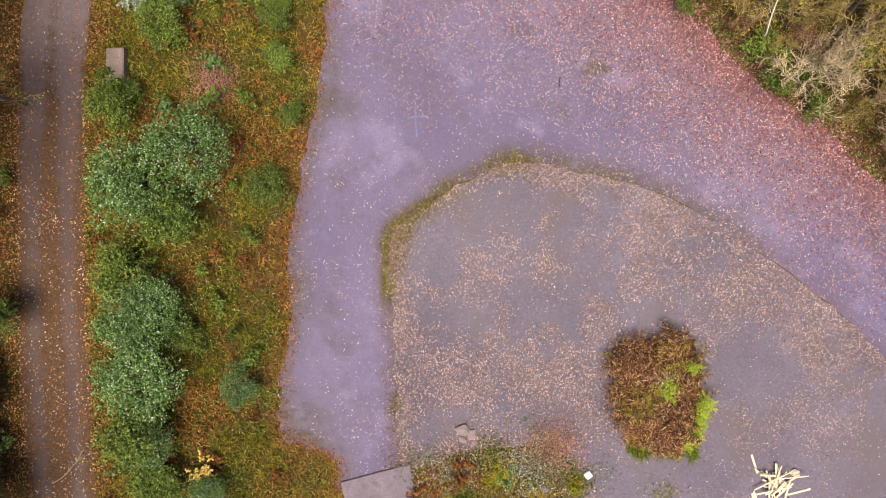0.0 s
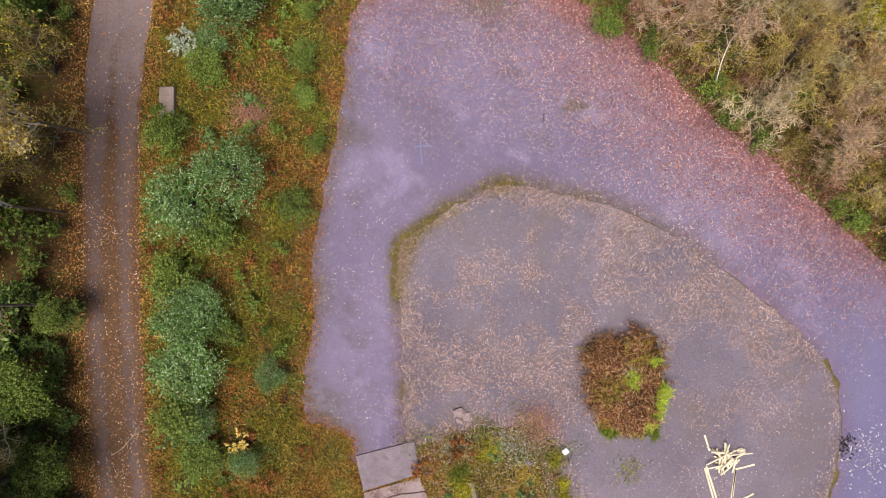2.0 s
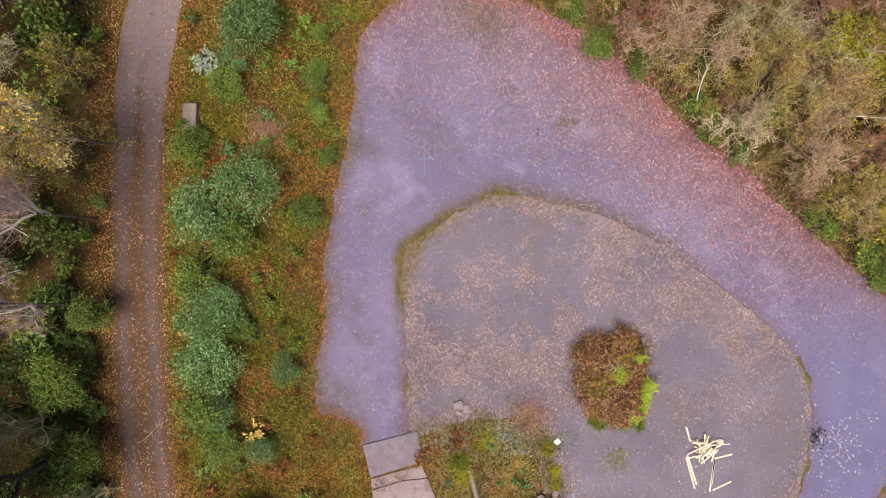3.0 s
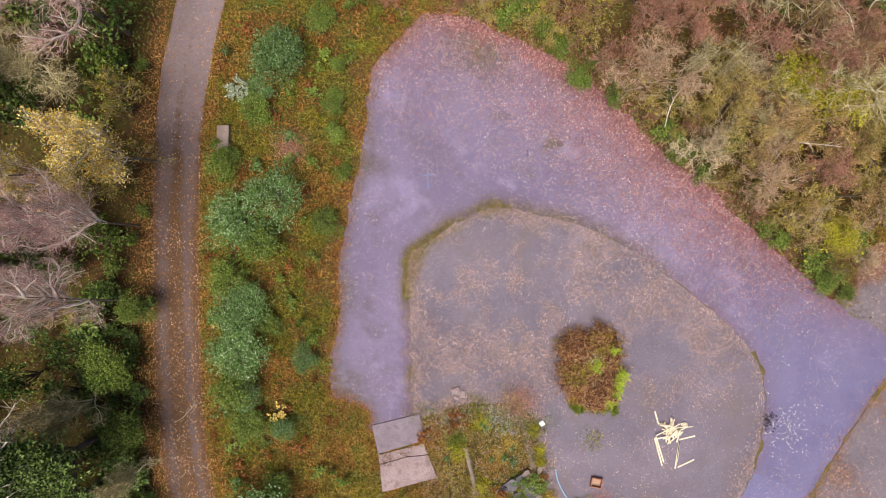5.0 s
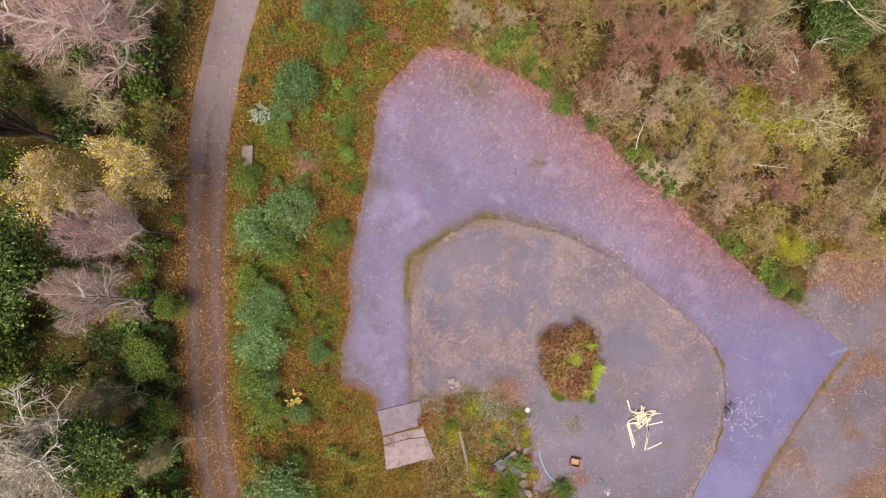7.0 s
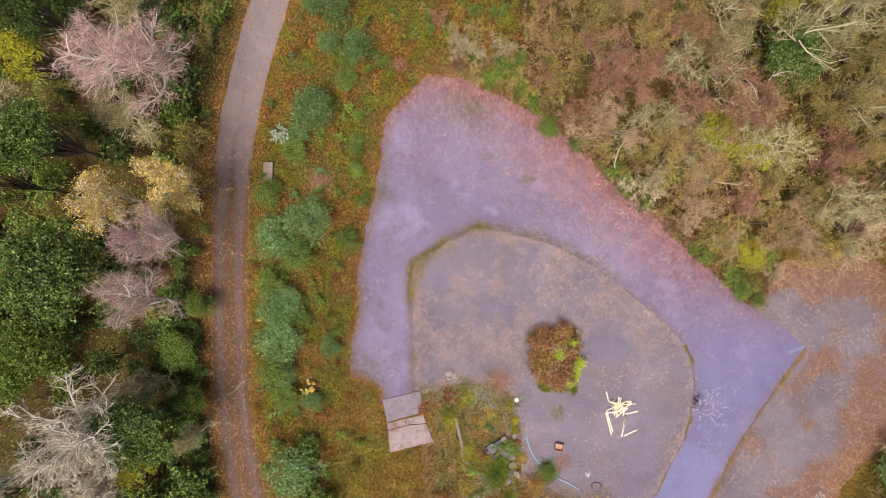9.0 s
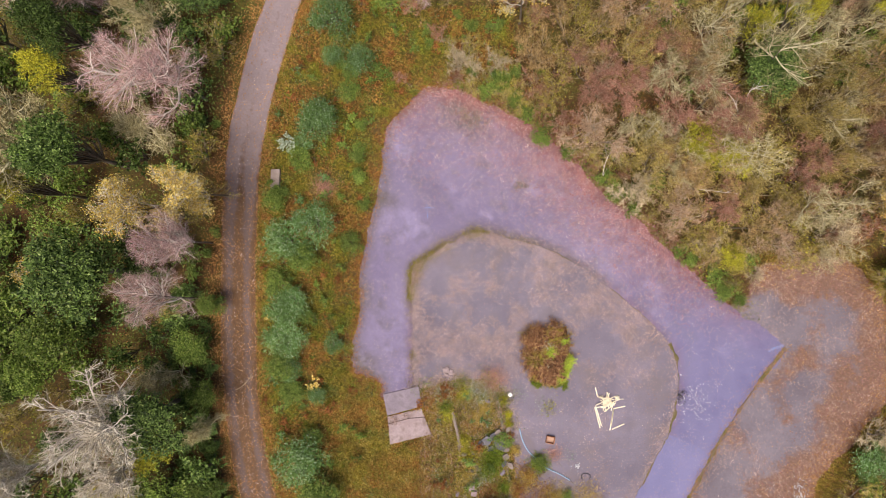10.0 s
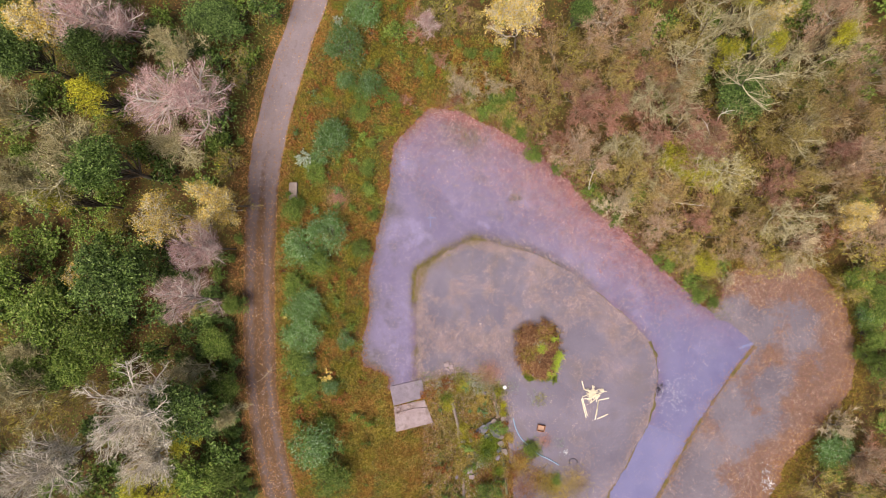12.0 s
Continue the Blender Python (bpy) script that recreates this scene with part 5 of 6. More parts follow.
strew("edge_litter", along(west_edge, 6000, 0.26), LOT_Z + 0.02, 0.038, M_LEAF_BROWN, "dark brown leaves and earth along the asphalt's edge", "leaves", 0.8)
p = along(ne_edge, 14000, 0.7)
p = keep(p, np.clip((32 - p[:, 0] + p[:, 1]) / 12, 0.1, 1))
strew("edge_litter", p, LOT_Z + 0.03, 0.048, M_FALLEN_RED, "thick red leaves along the asphalt's edge", "leaves", 0.8)
p = along(ne_edge, 30000, 1.3)
p = p[~inside(p, lot[::2])]
sow("rough_grass", p, 0.04, 0.3, 0.018, M_FERN_OLIVE, "dull olive grass at the wood's edge")
p = along(ne_edge, 9000, 1.1)
p = p[~inside(p, lot[::2])]
p = keep(p, np.clip(0.25 + 1.2 * clumpy(p, 0.6, 58.0), 0, 1))
strew("weeds", p, 0.2, 0.07, M_LEAF_GREEN, "green plants at the wood's edge", "weeds", 0.4)
rim = stretch(east, EAST[1], EAST[11])
p = along(rim, 34000, 1.3)
p = p[~inside(p, east[::2]) & ~inside(p, lot[::2])]
sow("rough_grass", p, 0.04, 0.3, 0.018, M_GRASS, "olive grass round the clearing")
strew("edge_litter", along(rim, 9000, 0.8), 0.05, 0.05, M_FALLEN_ORANGE, "orange leaves round the clearing", "leaves", 0.7)
seam = spline(LOT[23:29], False, 40)
strew("edge_litter", along(seam, 2300, 0.26), LOT_Z + 0.05, 0.042, M_FALLEN_ORANGE, "orange leaves caught in the mossy seam", "leaves", 0.6)
nw = stretch(island, ISLAND[0], ISLAND[8])
strew("edge_litter", along(nw, 2200, 0.32), 0.12, 0.036, M_FALLEN_TAN, "dry leaves caught in the pad's mossy edge", "leaves", 0.7)
p = along(nw, 62000, 0.34)
mossy = 0.06 + sum(k * np.exp(-((p[:, 0] - x) ** 2 + (p[:, 1] - y) ** 2) / rad**2) for x, y, rad, k in ((-2.8, -2.6, 1.1, 1.0), (-3.0, -4.4, 0.9, 0.8), (-1.3, -1.1, 0.9, 0.5), (-0.3, -0.5, 0.6, 0.5), (2.5, 0.75, 0.75, 0.9), (-2.9, -10.2, 0.5, 0.5)))
p = keep(p, np.clip(mossy * (1 + 0.8 * clumpy(p, 1.2, 59.0)), 0, 1))
sow("edge_moss", p, 0.12, 0.07, 0.02, M_MOSS_TUFT, "olive moss and grass on the pad's edge", 1.2)
rim = stretch(island, ISLAND[0], ISLAND[19])
p = along(rim, 4500, 0.6)
p = p[inside(p, island[::2])]
strew("edge_litter", p, ISLAND_Z + 0.02, 0.042, M_FALLEN_TAN, "orange-brown leaves along the pad's rim", "leaves", 0.8)

ruin_edge = stretch(island, ISLAND[22], ISLAND[0])
p = along(ruin_edge, 9000, 0.5)
p = keep(p, np.clip(0.35 + 1.3 * clumpy(p, 0.6, 73.0), 0, 1))
sow("edge_moss", p, 0.13, 0.08, 0.022, M_MOSS_TUFT, "olive moss creeping over the pad's broken edge", 1.2)
p = along(ruin_edge, 4000, 0.55)
p = keep(p, np.clip(0.2 + 1.3 * clumpy(p, 0.7, 74.0), 0, 1))
strew("weeds", p, 0.16, 0.055, M_LEAF_GREEN, "weeds creeping over the pad's broken edge", "weeds", 0.4)
strew("edge_litter", along(ruin_edge, 3500, 0.6), 0.14, 0.04, M_FALLEN_TAN, "dry leaves along the pad's broken edge", "leaves", 0.7)

p = rng.normal(size=(900, 2)) * (0.75, 0.55) + (2.3, 11.2)
sow("edge_moss", p, LOT_Z + 0.04, 0.07, 0.02, M_MOSS_TUFT, "olive moss spreading over worn asphalt", 1.2)
# weeds along the seams and on the pads
q = box_points(60000, -4, -28, 33, 2)
ds = np.minimum(distance(q, spline(LOT[23:29], False, 6), False), distance(q, stretch(island, ISLAND[12], ISLAND[18]), False))
sow("seam_weeds", keep(q, np.exp(-(ds / 0.3) ** 2) * 0.9), 0.06, 0.16, 0.014, M_GRASS, "weeds in the seams of the paving")
q = q[inside(q, island[::2])]
sow("seam_weeds", keep(q, np.clip(-0.35 + 1.3 * clumpy(q, 0.45, 61.0), 0, 0.6)), ISLAND_Z, 0.12, 0.012, M_GRASS_GREEN, "thin grass growing on the old pad")


for x, y, rad, z in [(row[0], row[1], row[3], ISLAND_Z + 0.03 if row[0] > 2 else 0.15) for row in [(4.1, -12.0, 0.6, 1.25), (9.4, -18.7, 0.3, 0.85), (-10.7, 5.1, 0.8, 1.1)]]:
    p = rng.normal(size=(3600 if rad > 1.0 else 1200, 2)) * rad * 0.5 + (x, y)
    strew("needle_drift", p, z + rng.uniform(0, 0.1, len(p)), 0.03, M_LEAF_RUST, "drift of rust-red dead needles", "needles", 0.5)


# ---- slabs, walls and blocks ----
def bevelled(bm, w=0.015):
    bmesh.ops.bevel(bm, geom=[e for e in bm.edges if e.calc_face_angle(0) > 0.6], offset=w, segments=2, affect="EDGES", clamp_overlap=True)
    return bm


def rough_edge(corners, amount, per=6):
    c = np.array(corners, float)
    line = np.concatenate([np.linspace(c[i], c[(i + 1) % len(c)], per, endpoint=False) for i in range(len(c))])
    return ragged(line, amount, 1.7)


def box(sx, sy, sz, w=0.015):
    bm = bmesh.new()
    bmesh.ops.create_cube(bm, size=1.0, matrix=Matrix.Translation((0, 0, sz / 2)) @ Matrix.Diagonal((sx, sy, sz, 1)))
    return bevelled(bm, w)


thing("concrete_slab", bevelled(sheet("slab", rough_edge(A, 0.02), 0.16, 0.3, M_CONCRETE), 0.02), M_CONCRETE, "grey rectangular concrete slab at the lot's end", "slab")
cracked = empty("cracked_slab", "pale pinkish concrete slab broken across", "slab")
b = np.array(B)
cut0, cut1 = b[0] * 0.75 + b[3] * 0.25, b[1] * 0.68 + b[2] * 0.32
mid = cut0 * 0.45 + cut1 * 0.55 + np.array([0.05, 0.15])
part("slab_piece", bevelled(sheet("piece", rough_edge([b[0], b[1], cut1, mid, cut0], 0.03, 5), 0.07, 0.2, M_CONCRETE_PALE)), M_CONCRETE_PALE, cracked)
off = np.array([0.0, -0.025])
part("slab_piece", bevelled(sheet("piece", rough_edge([cut0 + off, mid + off, cut1 + off, b[2], b[3]], 0.03, 5), 0.13, 0.26, M_CONCRETE_PALE)), M_CONCRETE_PALE, cracked)
K = [(-15.53, 6.60), (-14.75, 6.60), (-14.80, 4.87), (-15.58, 4.87)]
thing("concrete_block", bevelled(sheet("block", rough_edge(K, 0.015, 4), 0.5, 0.65, M_BLOCK), 0.03), M_BLOCK, "oblong weathered concrete block in the grass", "block")


def low_wall(name, points, height, half, label, mat):
    line = ragged(spline(points, False, 10), 0.12, 0.6)
    d = np.gradient(line, axis=0)
    nrm = unit(np.c_[-d[:, 1], d[:, 0]])
    v = []
    for c, m in zip(line, nrm):
        h = height * (0.8 + 0.8 * noise.noise((c[0] * 0.8, c[1] * 0.8, 7.0)))
        for s, z in ((-1, -0.1), (-1, h - 0.05), (-0.7, h), (0.7, h + 0.02), (1, h - 0.05), (1, -0.1)):
            v.append((*(c + m * half * s), z))
    g = np.arange(len(line) * 6).reshape(-1, 6)
    f = np.stack([g[:-1, :-1], g[1:, :-1], g[1:, 1:], g[:-1, 1:]], -1).reshape(-1, 4)[:, ::-1]
    return tagged(new(name, fast_mesh(name, np.array(v), f, mat)), label, "wall", kind="structure")


low_wall("wall_east", [(4.3, -13.2), (4.75, -15.4), (5.0, -17.0), (5.6, -22.6), (6.1, -27.0)], 0.32, 0.14, "low mossy remains of a foundation wall", M_WALL)
low_wall("wall_west", [(0.45, -15.0), (0.95, -17.4), (1.5, -22.6), (1.7, -27.1)], 0.3, 0.14, "low overgrown remains of a foundation wall", M_BLOCK)


def rock(size, seed, squash=0.5):
    bm = bmesh.new()
    bmesh.ops.create_icosphere(bm, subdivisions=2, radius=1)
    for v in bm.verts:
        n = noise.noise(v.co * 1.3 + Vector((seed, 0, 0)))
        v.co *= 1 + 0.45 * n
        v.co = Vector((v.co.x * size, v.co.y * size * 0.75, v.co.z * size * squash))
    return bm


def slate(seed, size=0.7):
    r = np.random.default_rng(seed)
    n = 6
    ang = np.arange(n) * np.pi / 3 + r.uniform(-0.35, 0.35, n)
    pts = size * np.c_[np.cos(ang) * r.uniform(0.5, 0.85, n), np.sin(ang) * r.uniform(0.4, 0.65, n)]
    return bevelled(sheet("slate", pts, 0.05, 0.11, M_SLATE), 0.012)


for k, (x, y, size, lift, mat, tx, ty, a) in enumerate(((3.45, -17.45, 1.0, 0.22, M_SLATE, 8, -14, 35), (4.65, -17.95, 0.95, 0.2, M_SLATE, -12, 8, 110), (4.5, -16.75, 0.55, 0.28, M_BLOCK, 4, 6, 10), (4.0, -17.1, 0.6, 0.34, M_SLATE, 22, 10, 70), (2.95, -17.75, 0.5, 0.16, M_SLATE, -16, 12, 160), (5.15, -18.9, 0.65, 0.2, M_BLOCK, 10, -16, 125), (5.5, -19.65, 0.6, 0.18, M_BLOCK, -14, 10, 150), (5.0, -19.5, 0.5, 0.14, M_SLATE, 10, 18, 40), (3.9, -18.2, 0.55, 0.14, M_SLATE, -10, -12, 200), (5.35, -16.5, 0.4, 0.16, M_BLOCK, 8, 4, 60), (5.2, -18.3, 0.4, 0.16, M_BLOCK, -8, 12, 20), (4.15, -18.65, 0.4, 0.12, M_SLATE, 14, -8, 80))):
    ob = thing("slate_slab", slate(400 + k, size), mat, "dark grey broken slate slab in a rubble heap" if mat is M_SLATE else "pale broken stone slab in a rubble heap", "stone slab", "rubble heap")
    ob.matrix_world = pose(x, y, ground_z(x, y) + lift, tx, ty, a)
for x, y, a in ((2.1, -21.55, 8), (2.3, -22.1, -6)):
    thing("concrete_block", box(0.5, 0.45, 0.35, 0.03), M_CONCRETE_PALE, "small pale concrete block among weeds", "block", place=pose(x, y, ground_z(x, y), 0, 0, a))
for k in range(14):
    r = np.random.default_rng(500 + k)
    x, y = 3.0 + r.uniform(-2.2, 2.6), -17.5 + r.uniform(-5, 5)
    ob = thing("rubble_stone", rock(r.uniform(0.12, 0.32), k * 1.7), M_WALL if k % 2 else M_CONCRETE, "rough stone lying among weeds of the ruin", "stone", "rubble of the ruin")
    ob.matrix_world = pose(x, y, ground_z(x, y) + 0.06, 0, 0, r.uniform(0, 360))
x, y = (0.11, -11.45)
for k in range(4):
    ob = thing("rubble_stone", rock(0.34 - 0.06 * k, 20 + k, 0.35), M_CONCRETE_PALE, "pale broken stone at the pad's mossy edge", "stone", "rubble of the ruin")
    ob.matrix_world = pose(x + 0.45 * (k % 2) - 0.2, y - 0.2 * k + 0.2, ground_z(x, y) + 0.06, 0, 0, 70 * k)
x, y = (23.76, -1.52)
thing("tree_stump", rock(0.55, 3.3, 0.9), M_MOSS, "mossy yellow-green stump at the wood's edge", "stump", place=pose(x, y, 0.35))

# ---- overgrown planting bed ----
BED = [(6.95, -7.6), (10.6, -7.3), (10.95, -11.1), (9.7, -12.4), (7.85, -12.1), (6.95, -10.6)]
bed = empty("planting_bed", "kerbed bed overgrown with brown bracken and green ferns", "planting bed")
c = np.array(BED)
for i in range(6):
    a, d = c[i], c[(i + 1) % 6]
    mid = (a + d) / 2
    ln = float(np.hypot(*(d - a)))
    kerb = part("kerb", box(ln * 0.9, 0.18, 0.3), M_SLATE, bed)
    kerb.matrix_local = pose(mid[0], mid[1], ISLAND_Z, 0, 0, math.degrees(math.atan2(d[1] - a[1], d[0] - a[0])))
part("soil", sheet("soil", (c - c.mean(0)) * 0.96 + c.mean(0), 0.4, 0.3, M_EARTH), M_EARTH, bed)


def heap(n, poly, grow_by, top, low=0.3):
    """Places in a domed tangle over the bed's outline, rounded at the corners."""
    c = np.array(poly)
    m = c.mean(0) - (0.12 * (len(c) > 4), 0)
    ring = np.concatenate([np.linspace(c[k], c[(k + 1) % len(c)], 6)[1:-1] for k in range(len(c))])
    big = ragged(spline((ring - c.mean(0)) * grow_by + m, True, 5), 0.5, 1.0)
    p = box_points(n * 3, *big.min(0), *big.max(0))
    p = p[inside(p, big)][:n]
    z = low + top * np.clip(distance(p, big) / 1.0, 0, 1) ** 0.6 * (0.5 + 1.0 * (clumpy(p, 0.8, 71.0) + 0.4)) * rng.uniform(0.5, 1.05, len(p))
    return np.c_[p, z]


def fronds(c, length, r, pairs=7):
    """Arching fern fronds with leaflets on both sides of a rib."""
    n = len(c)
    ang = r.uniform(0, 2 * np.pi, n)
    d = np.c_[np.cos(ang), np.sin(ang), np.zeros(n)]
    side = np.c_[-d[:, 1], d[:, 0], np.zeros(n)]
    ln = (length * r.uniform(0.55, 1.25, n))[:, None]
    out = []
    for k in np.linspace(0.12, 1, pairs):
        rib = c + d * ln * k + np.array([0, 0, 1.0]) * ln * (0.9 * k - 0.95 * k * k)
        w = ln * 0.3 * (1.1 - 0.85 * k)
        for sgn in (-1, 1):
            tip = rib + (side * sgn + d * 0.45) * w - np.array([0, 0, 0.25]) * w
            out.append(np.stack([rib - d * ln * 0.035, rib + d * ln * 0.035, tip], 1))
    v = np.concatenate(out).reshape(-1, 3)
    return v, np.arange(len(v)).reshape(-1, 3)


def near(p, spots):
    return sum(np.exp(-((p[:, 0] - x) ** 2 + (p[:, 1] - y) ** 2) / rad**2) for x, y, rad in spots)


hp = heap(10500, BED, 1.04, 1.0)
fresh = near(hp, ((10.6, -10.5, 0.55), (10.2, -11.7, 0.65), (10.3, -8.6, 0.3), (8.0, -12.3, 0.35), (9.2, -9.5, 0.35)))
rust = near(hp, ((8.9, -11.5, 0.8), (9.6, -10.3, 0.6), (7.9, -8.2, 0.6)))
tone = 1.3 * clumpy(hp[:, :2], 1.5, 72.0) + rng.normal(size=len(hp)) * 0.16
is_fresh = fresh + 0.4 * tone > 0.5
is_rust = ~is_fresh & (rust + tone > 0.4)
is_green = ~is_fresh & ~is_rust & (tone > -0.02)
rest = ~is_fresh & ~is_rust & ~is_green


def low_leaf(mask):
    return hp[mask][::2] * np.array([1, 1, 0.7])


flowers = np.concatenate([rng.normal(size=(70, 3)) * (0.28, 0.22, 0.08) + (x, y, 1.15) for x, y in ((8.7, -10.35), (8.75, -8.95))])
tagged(part("seed_head", fast_mesh("seed_head", *leaf_quads(flowers, 0.055, rng, 0.5), M_LEAF_PALE), M_LEAF_PALE, bed, "pale dry seed heads"), kind="stuff")
part("bracken", fast_mesh("bracken", *leaf_quads(low_leaf(rest), 0.05, rng, 0.2), M_BRACKEN_DARK), M_BRACKEN_DARK, bed, "dead brown bracken")
part("foliage", fast_mesh("foliage", *leaf_quads(low_leaf(is_green), 0.045, rng, 0.3), M_FERN_OLIVE), M_FERN_OLIVE, bed, "olive green leaves")
part("fern", fast_mesh("fern", *fronds(hp[is_fresh][::2] + (0, 0, 0.15), 0.38, rng), M_LEAF_FRESH), M_LEAF_FRESH, bed, "fresh yellow-green ferns")
part("dead_frond", fast_mesh("dead_frond", *fronds(np.concatenate([hp[is_rust][::4], hp[rest][::9]]), 0.72, rng), M_BRACKEN_DARK), M_BRACKEN_DARK, bed, "rust-brown dead fronds")
part("fern", fast_mesh("fern", *fronds(hp[is_green][::7], 0.6, rng), M_GRASS), M_GRASS, bed, "yellowing olive ferns")
part("dry_stalk", fast_mesh("dry_stalk", *blades(heap(700, BED, 1.2, 0.9), 0.5, 0.013, rng, 1.5), M_GRASS_DRY), M_GRASS_DRY, bed, "dry arching stalks")
part("dry_stalk", fast_mesh("dry_stalk", *blades(heap(900, BED, 1.15, 0.9), 0.4, 0.012, rng, 1.5), M_FALLEN_TAN), M_FALLEN_TAN, bed, "pale dry stalks")
south = [c[4] + (-0.3, 0.2), c[3] + (0.8, 0.5), c[3] + (0.7, -0.4), c[4] + (-0.3, -0.5)]
part("tall_grass", fast_mesh("tall_grass", *blades(heap(3500, south, 1.1, 0.15, 0.1), 0.35, 0.014, rng, 1.0), M_GRASS_GREEN), M_GRASS_GREEN, bed)

# ---- heap of fresh planks ----
px, py = (14.08, -14.27)


def plank(ln, wd):
    return box(ln, wd, 0.035, 0.005)


for k in range(34):
    r = np.random.default_rng(600 + k)
    ob = thing("plank", plank(r.uniform(0.8, 1.5), r.uniform(0.05, 0.09)), M_WOOD, "fresh pale sawn plank thrown on a heap", "plank", "heap of planks")
    a = r.normal(20, 38) if k % 3 else r.normal(95, 30)
    ob.matrix_world = pose(px + r.normal() * 0.28, py + 0.15 + r.normal() * 0.28, ISLAND_Z + 0.02 + 0.03 * (k // 3), r.uniform(-4, 4), r.uniform(-7, 7), a)
for x, y, ln, a in ((-0.78, -1.25, 1.9, 104), (-0.68, -1.1, 1.8, 106), (0.48, -1.45, 1.9, 80), (0.55, -1.2, 1.5, 82), (1.05, -2.05, 1.2, 24), (1.15, -0.35, 1.1, 12), (-0.85, 1.0, 0.9, 105)):
    ob = thing("plank", plank(ln, 0.095), M_WOOD, "fresh pale sawn plank lying flat on the pad", "plank", "heap of planks")
    ob.matrix_world = pose(px + x, py + y, ISLAND_Z, 0, 0, a)
thing("log_slice", rock(0.22, 8.0, 0.5), M_WOOD, "round pale slice of a log by the planks", "log", place=pose(px + 0.95, py + 0.55, ISLAND_Z + 0.08))

# ---- small things ----
# a dark curved stick, lying in an open loop
x, y = (12.25, -20.75)
loop = np.array([(x + 0.42 * math.cos(k), y + 0.3 * math.sin(k), ISLAND_Z + 0.05 + 0.05 * math.sin(2 * k)) for k in np.linspace(-0.6, 3.9, 16)])[None]
thing("bent_bar", fast_mesh("bent_bar", *poly_tubes(loop, np.array([0.035]), np.array([0.03]), 6), M_CHAR), M_CHAR, "dark curved stick lying in a loop on the pad", "bar")
x, y = (9.10, -17.44)
crate = empty("crate", "open orange-brown wooden crate on the pad", "crate", place=pose(x, y, ISLAND_Z, 0, 0, -12))
part("base", box(0.68, 0.55, 0.05), M_CRATE_IN, crate)
for dx, dy, sx, sy in ((0, 0.29, 0.76, 0.07), (0, -0.29, 0.76, 0.07), (0.345, 0, 0.07, 0.51), (-0.345, 0, 0.07, 0.51)):
    w = part("side_board", box(sx, sy, 0.3, 0.01), M_CRATE, crate)
    w.location = (dx, dy, 0)
x, y = (5.56, -13.46)
thing("white_box", box(0.32, 0.32, 0.2, 0.03), M_WHITE, "small white plastic box on the pad", "box", place=pose(x, y, ISLAND_Z, 0, 0, 35))
HOSE = [(6.40, -16.50), (6.65, -17.5), (7.2, -18.5), (8.02, -19.25), (8.81, -19.96), (9.9, -20.5), (10.93, -21.1)]
hl = spline(HOSE, False, 8)
hp3 = np.c_[hl, np.full(len(hl), ISLAND_Z + 0.05)]
hv, hf = tubes(hp3[:-1], hp3[1:] + (hp3[1:] - hp3[:-1]) * 0.06, np.full(len(hl) - 1, 0.055), np.full(len(hl) - 1, 0.055), 8)
thing("hose", fast_mesh("hose", hv, hf, M_HOSE), M_HOSE, "pale blue plastic pipe curving over the pad", "pipe")
x, y = (20.60, -13.70)
r = np.random.default_rng(9)
ch = np.c_[r.normal(x, 0.28, 170), r.normal(y + 0.1, 0.32, 170), LOT_Z + r.uniform(0, 0.05, 170)]
tagged(new("charcoal", fast_mesh("charcoal", *leaf_quads(ch, 0.08, r, 0.3), M_CHAR)), "black charred remains of a fire", "charcoal", kind="stuff")
sh = np.c_[r.normal(x + 1.2, 0.8, 150), r.normal(y - 0.5, 0.8, 150), np.full(150, LOT_Z + 0.03)]
sh = np.concatenate([sh, np.c_[r.normal(x + 1.2, 2.2, 45), r.normal(y + 0.5, 3.0, 45), np.full(45, LOT_Z + 0.03)]])
sh = sh[inside(sh[:, :2], lot[::2]) & ~inside(sh[:, :2], island[::2])]
tagged(new("ash_fragments", fast_mesh("ash_fragments", *leaf_quads(sh, 0.065, r, 0.7), M_SHARDS)), "white fragments strewn from the burnt heap", "fragments", kind="stuff")
sh = np.c_[r.normal(11.4, 0.22, 26), r.normal(-19.8, 0.2, 26), np.full(26, ISLAND_Z + 0.03)]
tagged(new("pale_rubbish", fast_mesh("pale_rubbish", *leaf_quads(sh, 0.07, r, 0.6), M_SHARDS)), "small white scraps on the pad", "scraps", kind="stuff")
x, y = (31.24, -22.25)
sh = np.c_[r.normal(x, 0.35, 90), r.normal(y - 0.3, 0.8, 90), np.full(90, 0.1)]
tagged(new("pale_rubbish", fast_mesh("pale_rubbish", *leaf_quads(sh, 0.1, r, 0.6), M_SHARDS)), "white and blue scraps at the clearing's edge", "scraps", kind="stuff")


def stroke(ln, wd, seed):
    line = rough_edge([(-ln / 2, -wd / 2), (ln / 2, -wd / 2), (ln / 2, wd / 2), (-ln / 2, wd / 2)], 0.02, 8)
    return sheet("stroke", line, 0.004, 0.006, M_PAINT)


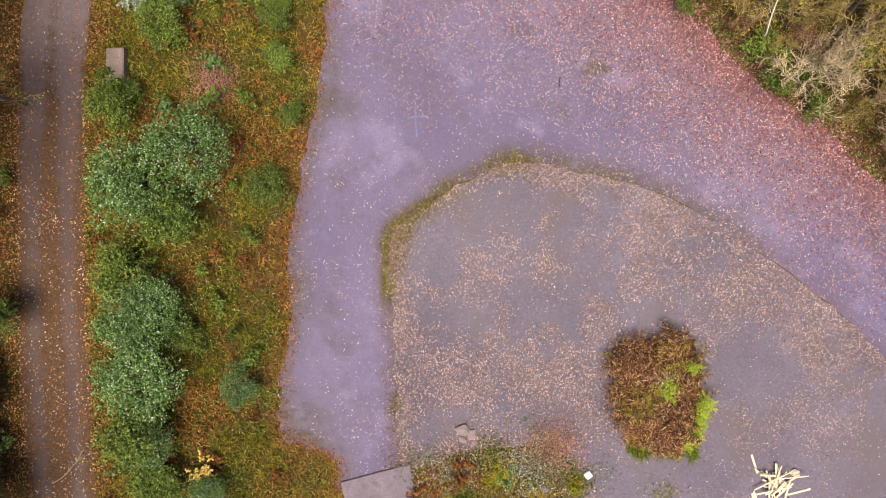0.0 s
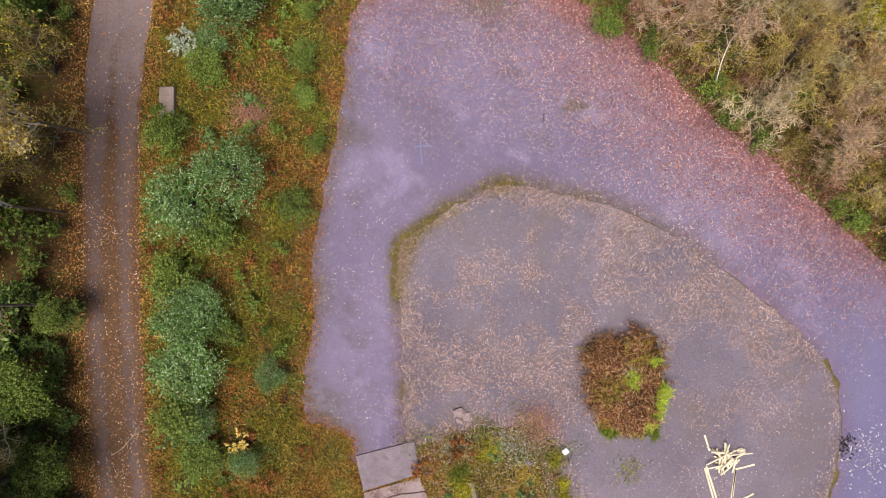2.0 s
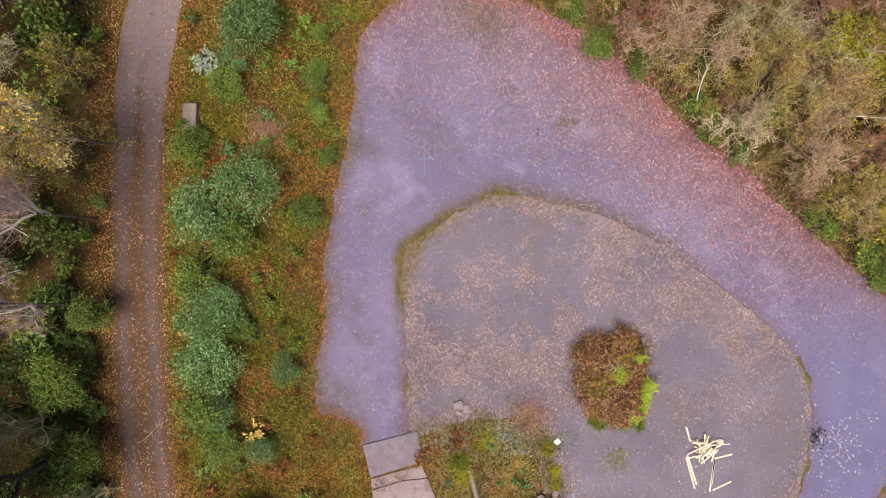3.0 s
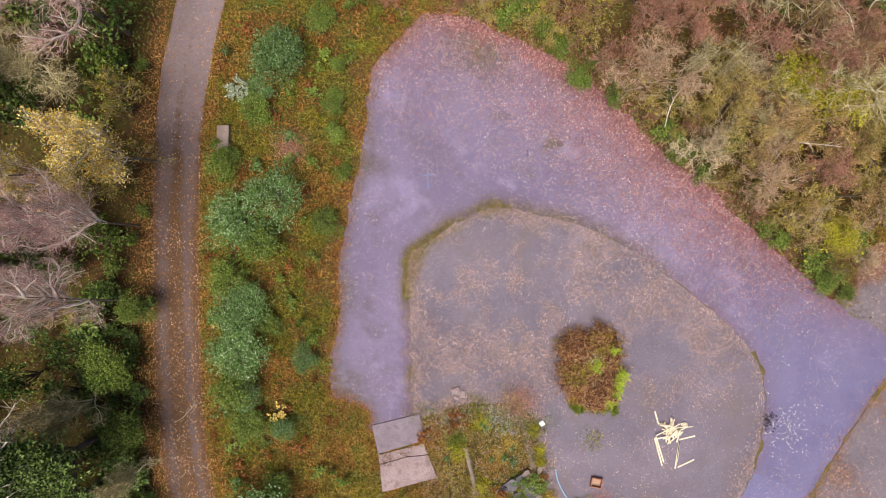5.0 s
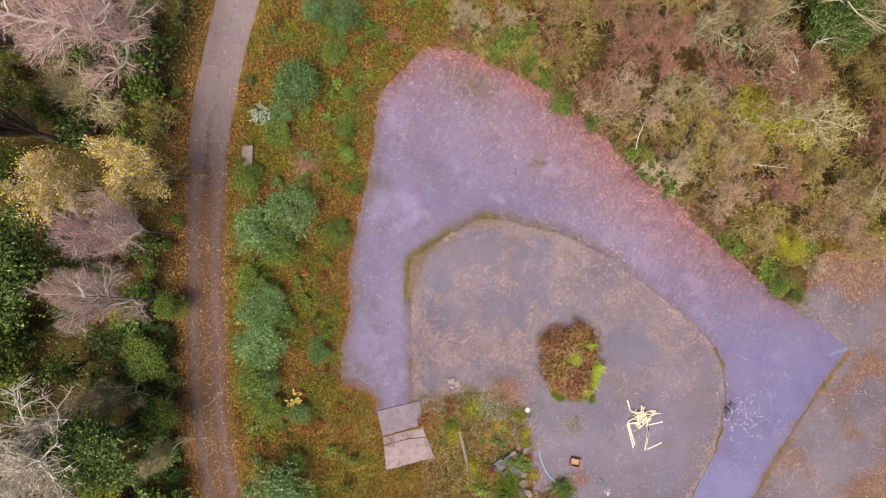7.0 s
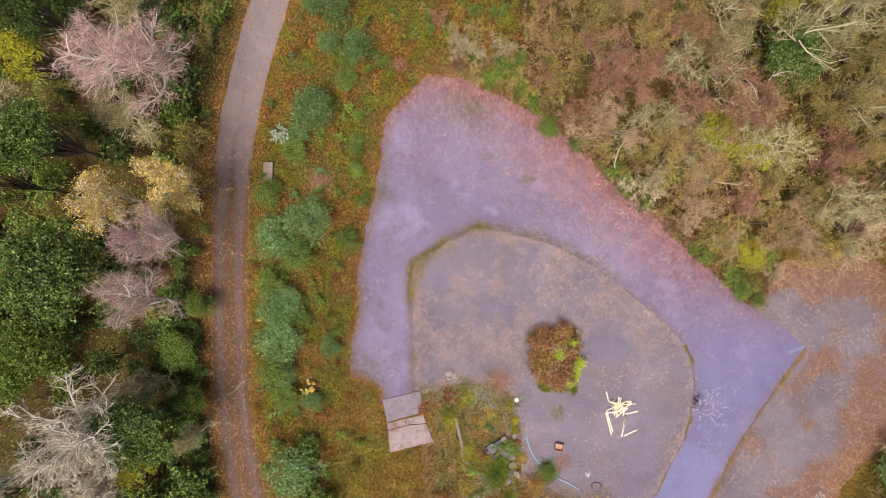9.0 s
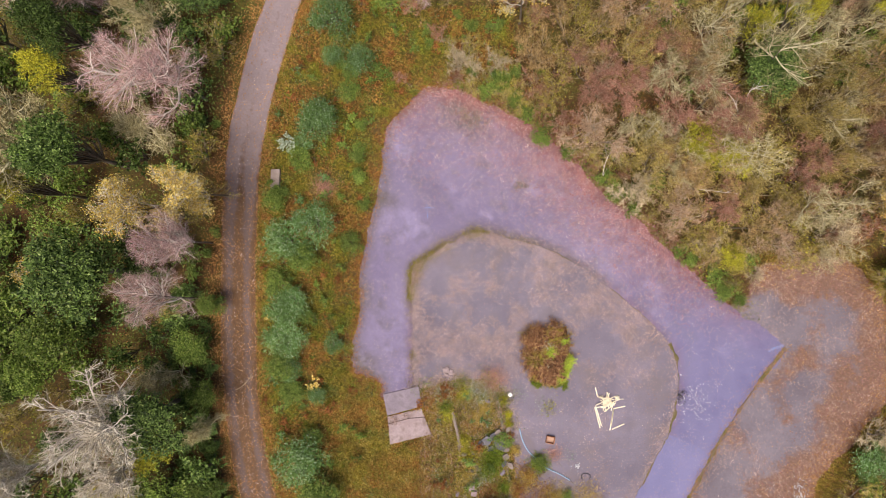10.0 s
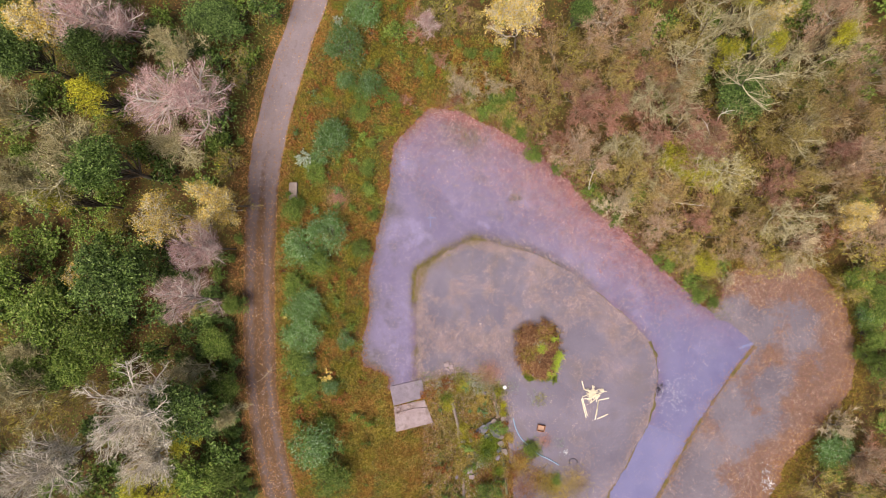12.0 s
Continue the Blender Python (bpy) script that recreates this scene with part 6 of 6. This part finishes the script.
x, y = (-1.74, 3.03)
mark = empty("painted_cross", "faded blue cross sprayed on the asphalt", "painted mark", place=pose(x, y, LOT_Z + 0.004))
s1 = part("stroke", stroke(1.45, 0.07, 1), M_PAINT, mark)
s1.matrix_local = pose(0, -0.1, 0, 0, 0, 92)
s2 = part("stroke", stroke(0.95, 0.07, 2), M_PAINT, mark)
s2.matrix_local = pose(0.1, 0.12, 0.003, 0, 0, 3)
x, y = (29.15, -9.38)
thing("painted_streak", stroke(1.5, 0.22, 3), M_PAINT, "faded blue paint streak at the asphalt's corner", "painted mark", place=pose(x, y, LOT_Z + 0.01, 0, 0, 20))


def stick(ln, seed, rad=0.025, forks=3):
    r = np.random.default_rng(seed)
    t = [np.zeros(3)]
    d = np.array([1.0, 0, 0])
    for _ in range(6):
        d = unit(d + r.normal(size=3) * np.array([0.1, 0.22, 0.03]))
        t.append(t[-1] + d * ln / 6)
    t = np.array(t)[None]
    t[..., 2] = np.abs(t[..., 2])
    k, kr = grow(t, np.array([rad]), forks, ln * 0.4, 0.6, 0.0, 3, 0.2, r, 0.3)
    k[..., 2] = np.abs(k[..., 2])
    return join([poly_tubes(t, np.array([rad]), np.array([rad * 0.5]), 5), poly_tubes(k, kr * 1.2, kr * 0.4, 4)])


x, y = (4.94, 4.53)
thing("stick", fast_mesh("stick", *stick(0.45, 5, 0.035, 1), M_CHAR), M_CHAR, "short dark stick on the asphalt", "stick", place=pose(x, y + 0.2, LOT_Z + 0.035, 0, 0, -92))
x, y = (-17.89, -12.27)
thing("fallen_branch", fast_mesh("fallen_branch", *stick(2.2, 6, 0.03, 5), M_BARK_TAN), M_BARK_TAN, "dead forked branch lying by the track", "branch", place=pose(x - 0.9, y - 0.7, 0.14, 0, 0, 5))


def moss_patch(x, y, rx, ry, z, seed):
    ang = np.linspace(0, 2 * np.pi, 30, endpoint=False)
    line = ragged(np.c_[x + np.cos(ang) * rx, y + np.sin(ang) * ry], 0.35, 1.1)
    thing("moss_patch", sheet("patch", line, z, 0.01, M_STAIN), M_STAIN, "thin dark stain on the paving", "moss", kind="structure")


for x, y, rx, ry in ((3.4, 11.3, 1.3, 0.8), (6.6, 5.2, 0.7, 0.4), (3.2, 0.5, 0.6, 0.35)):
    moss_patch(x, y, rx, ry, LOT_Z + 0.006, x)
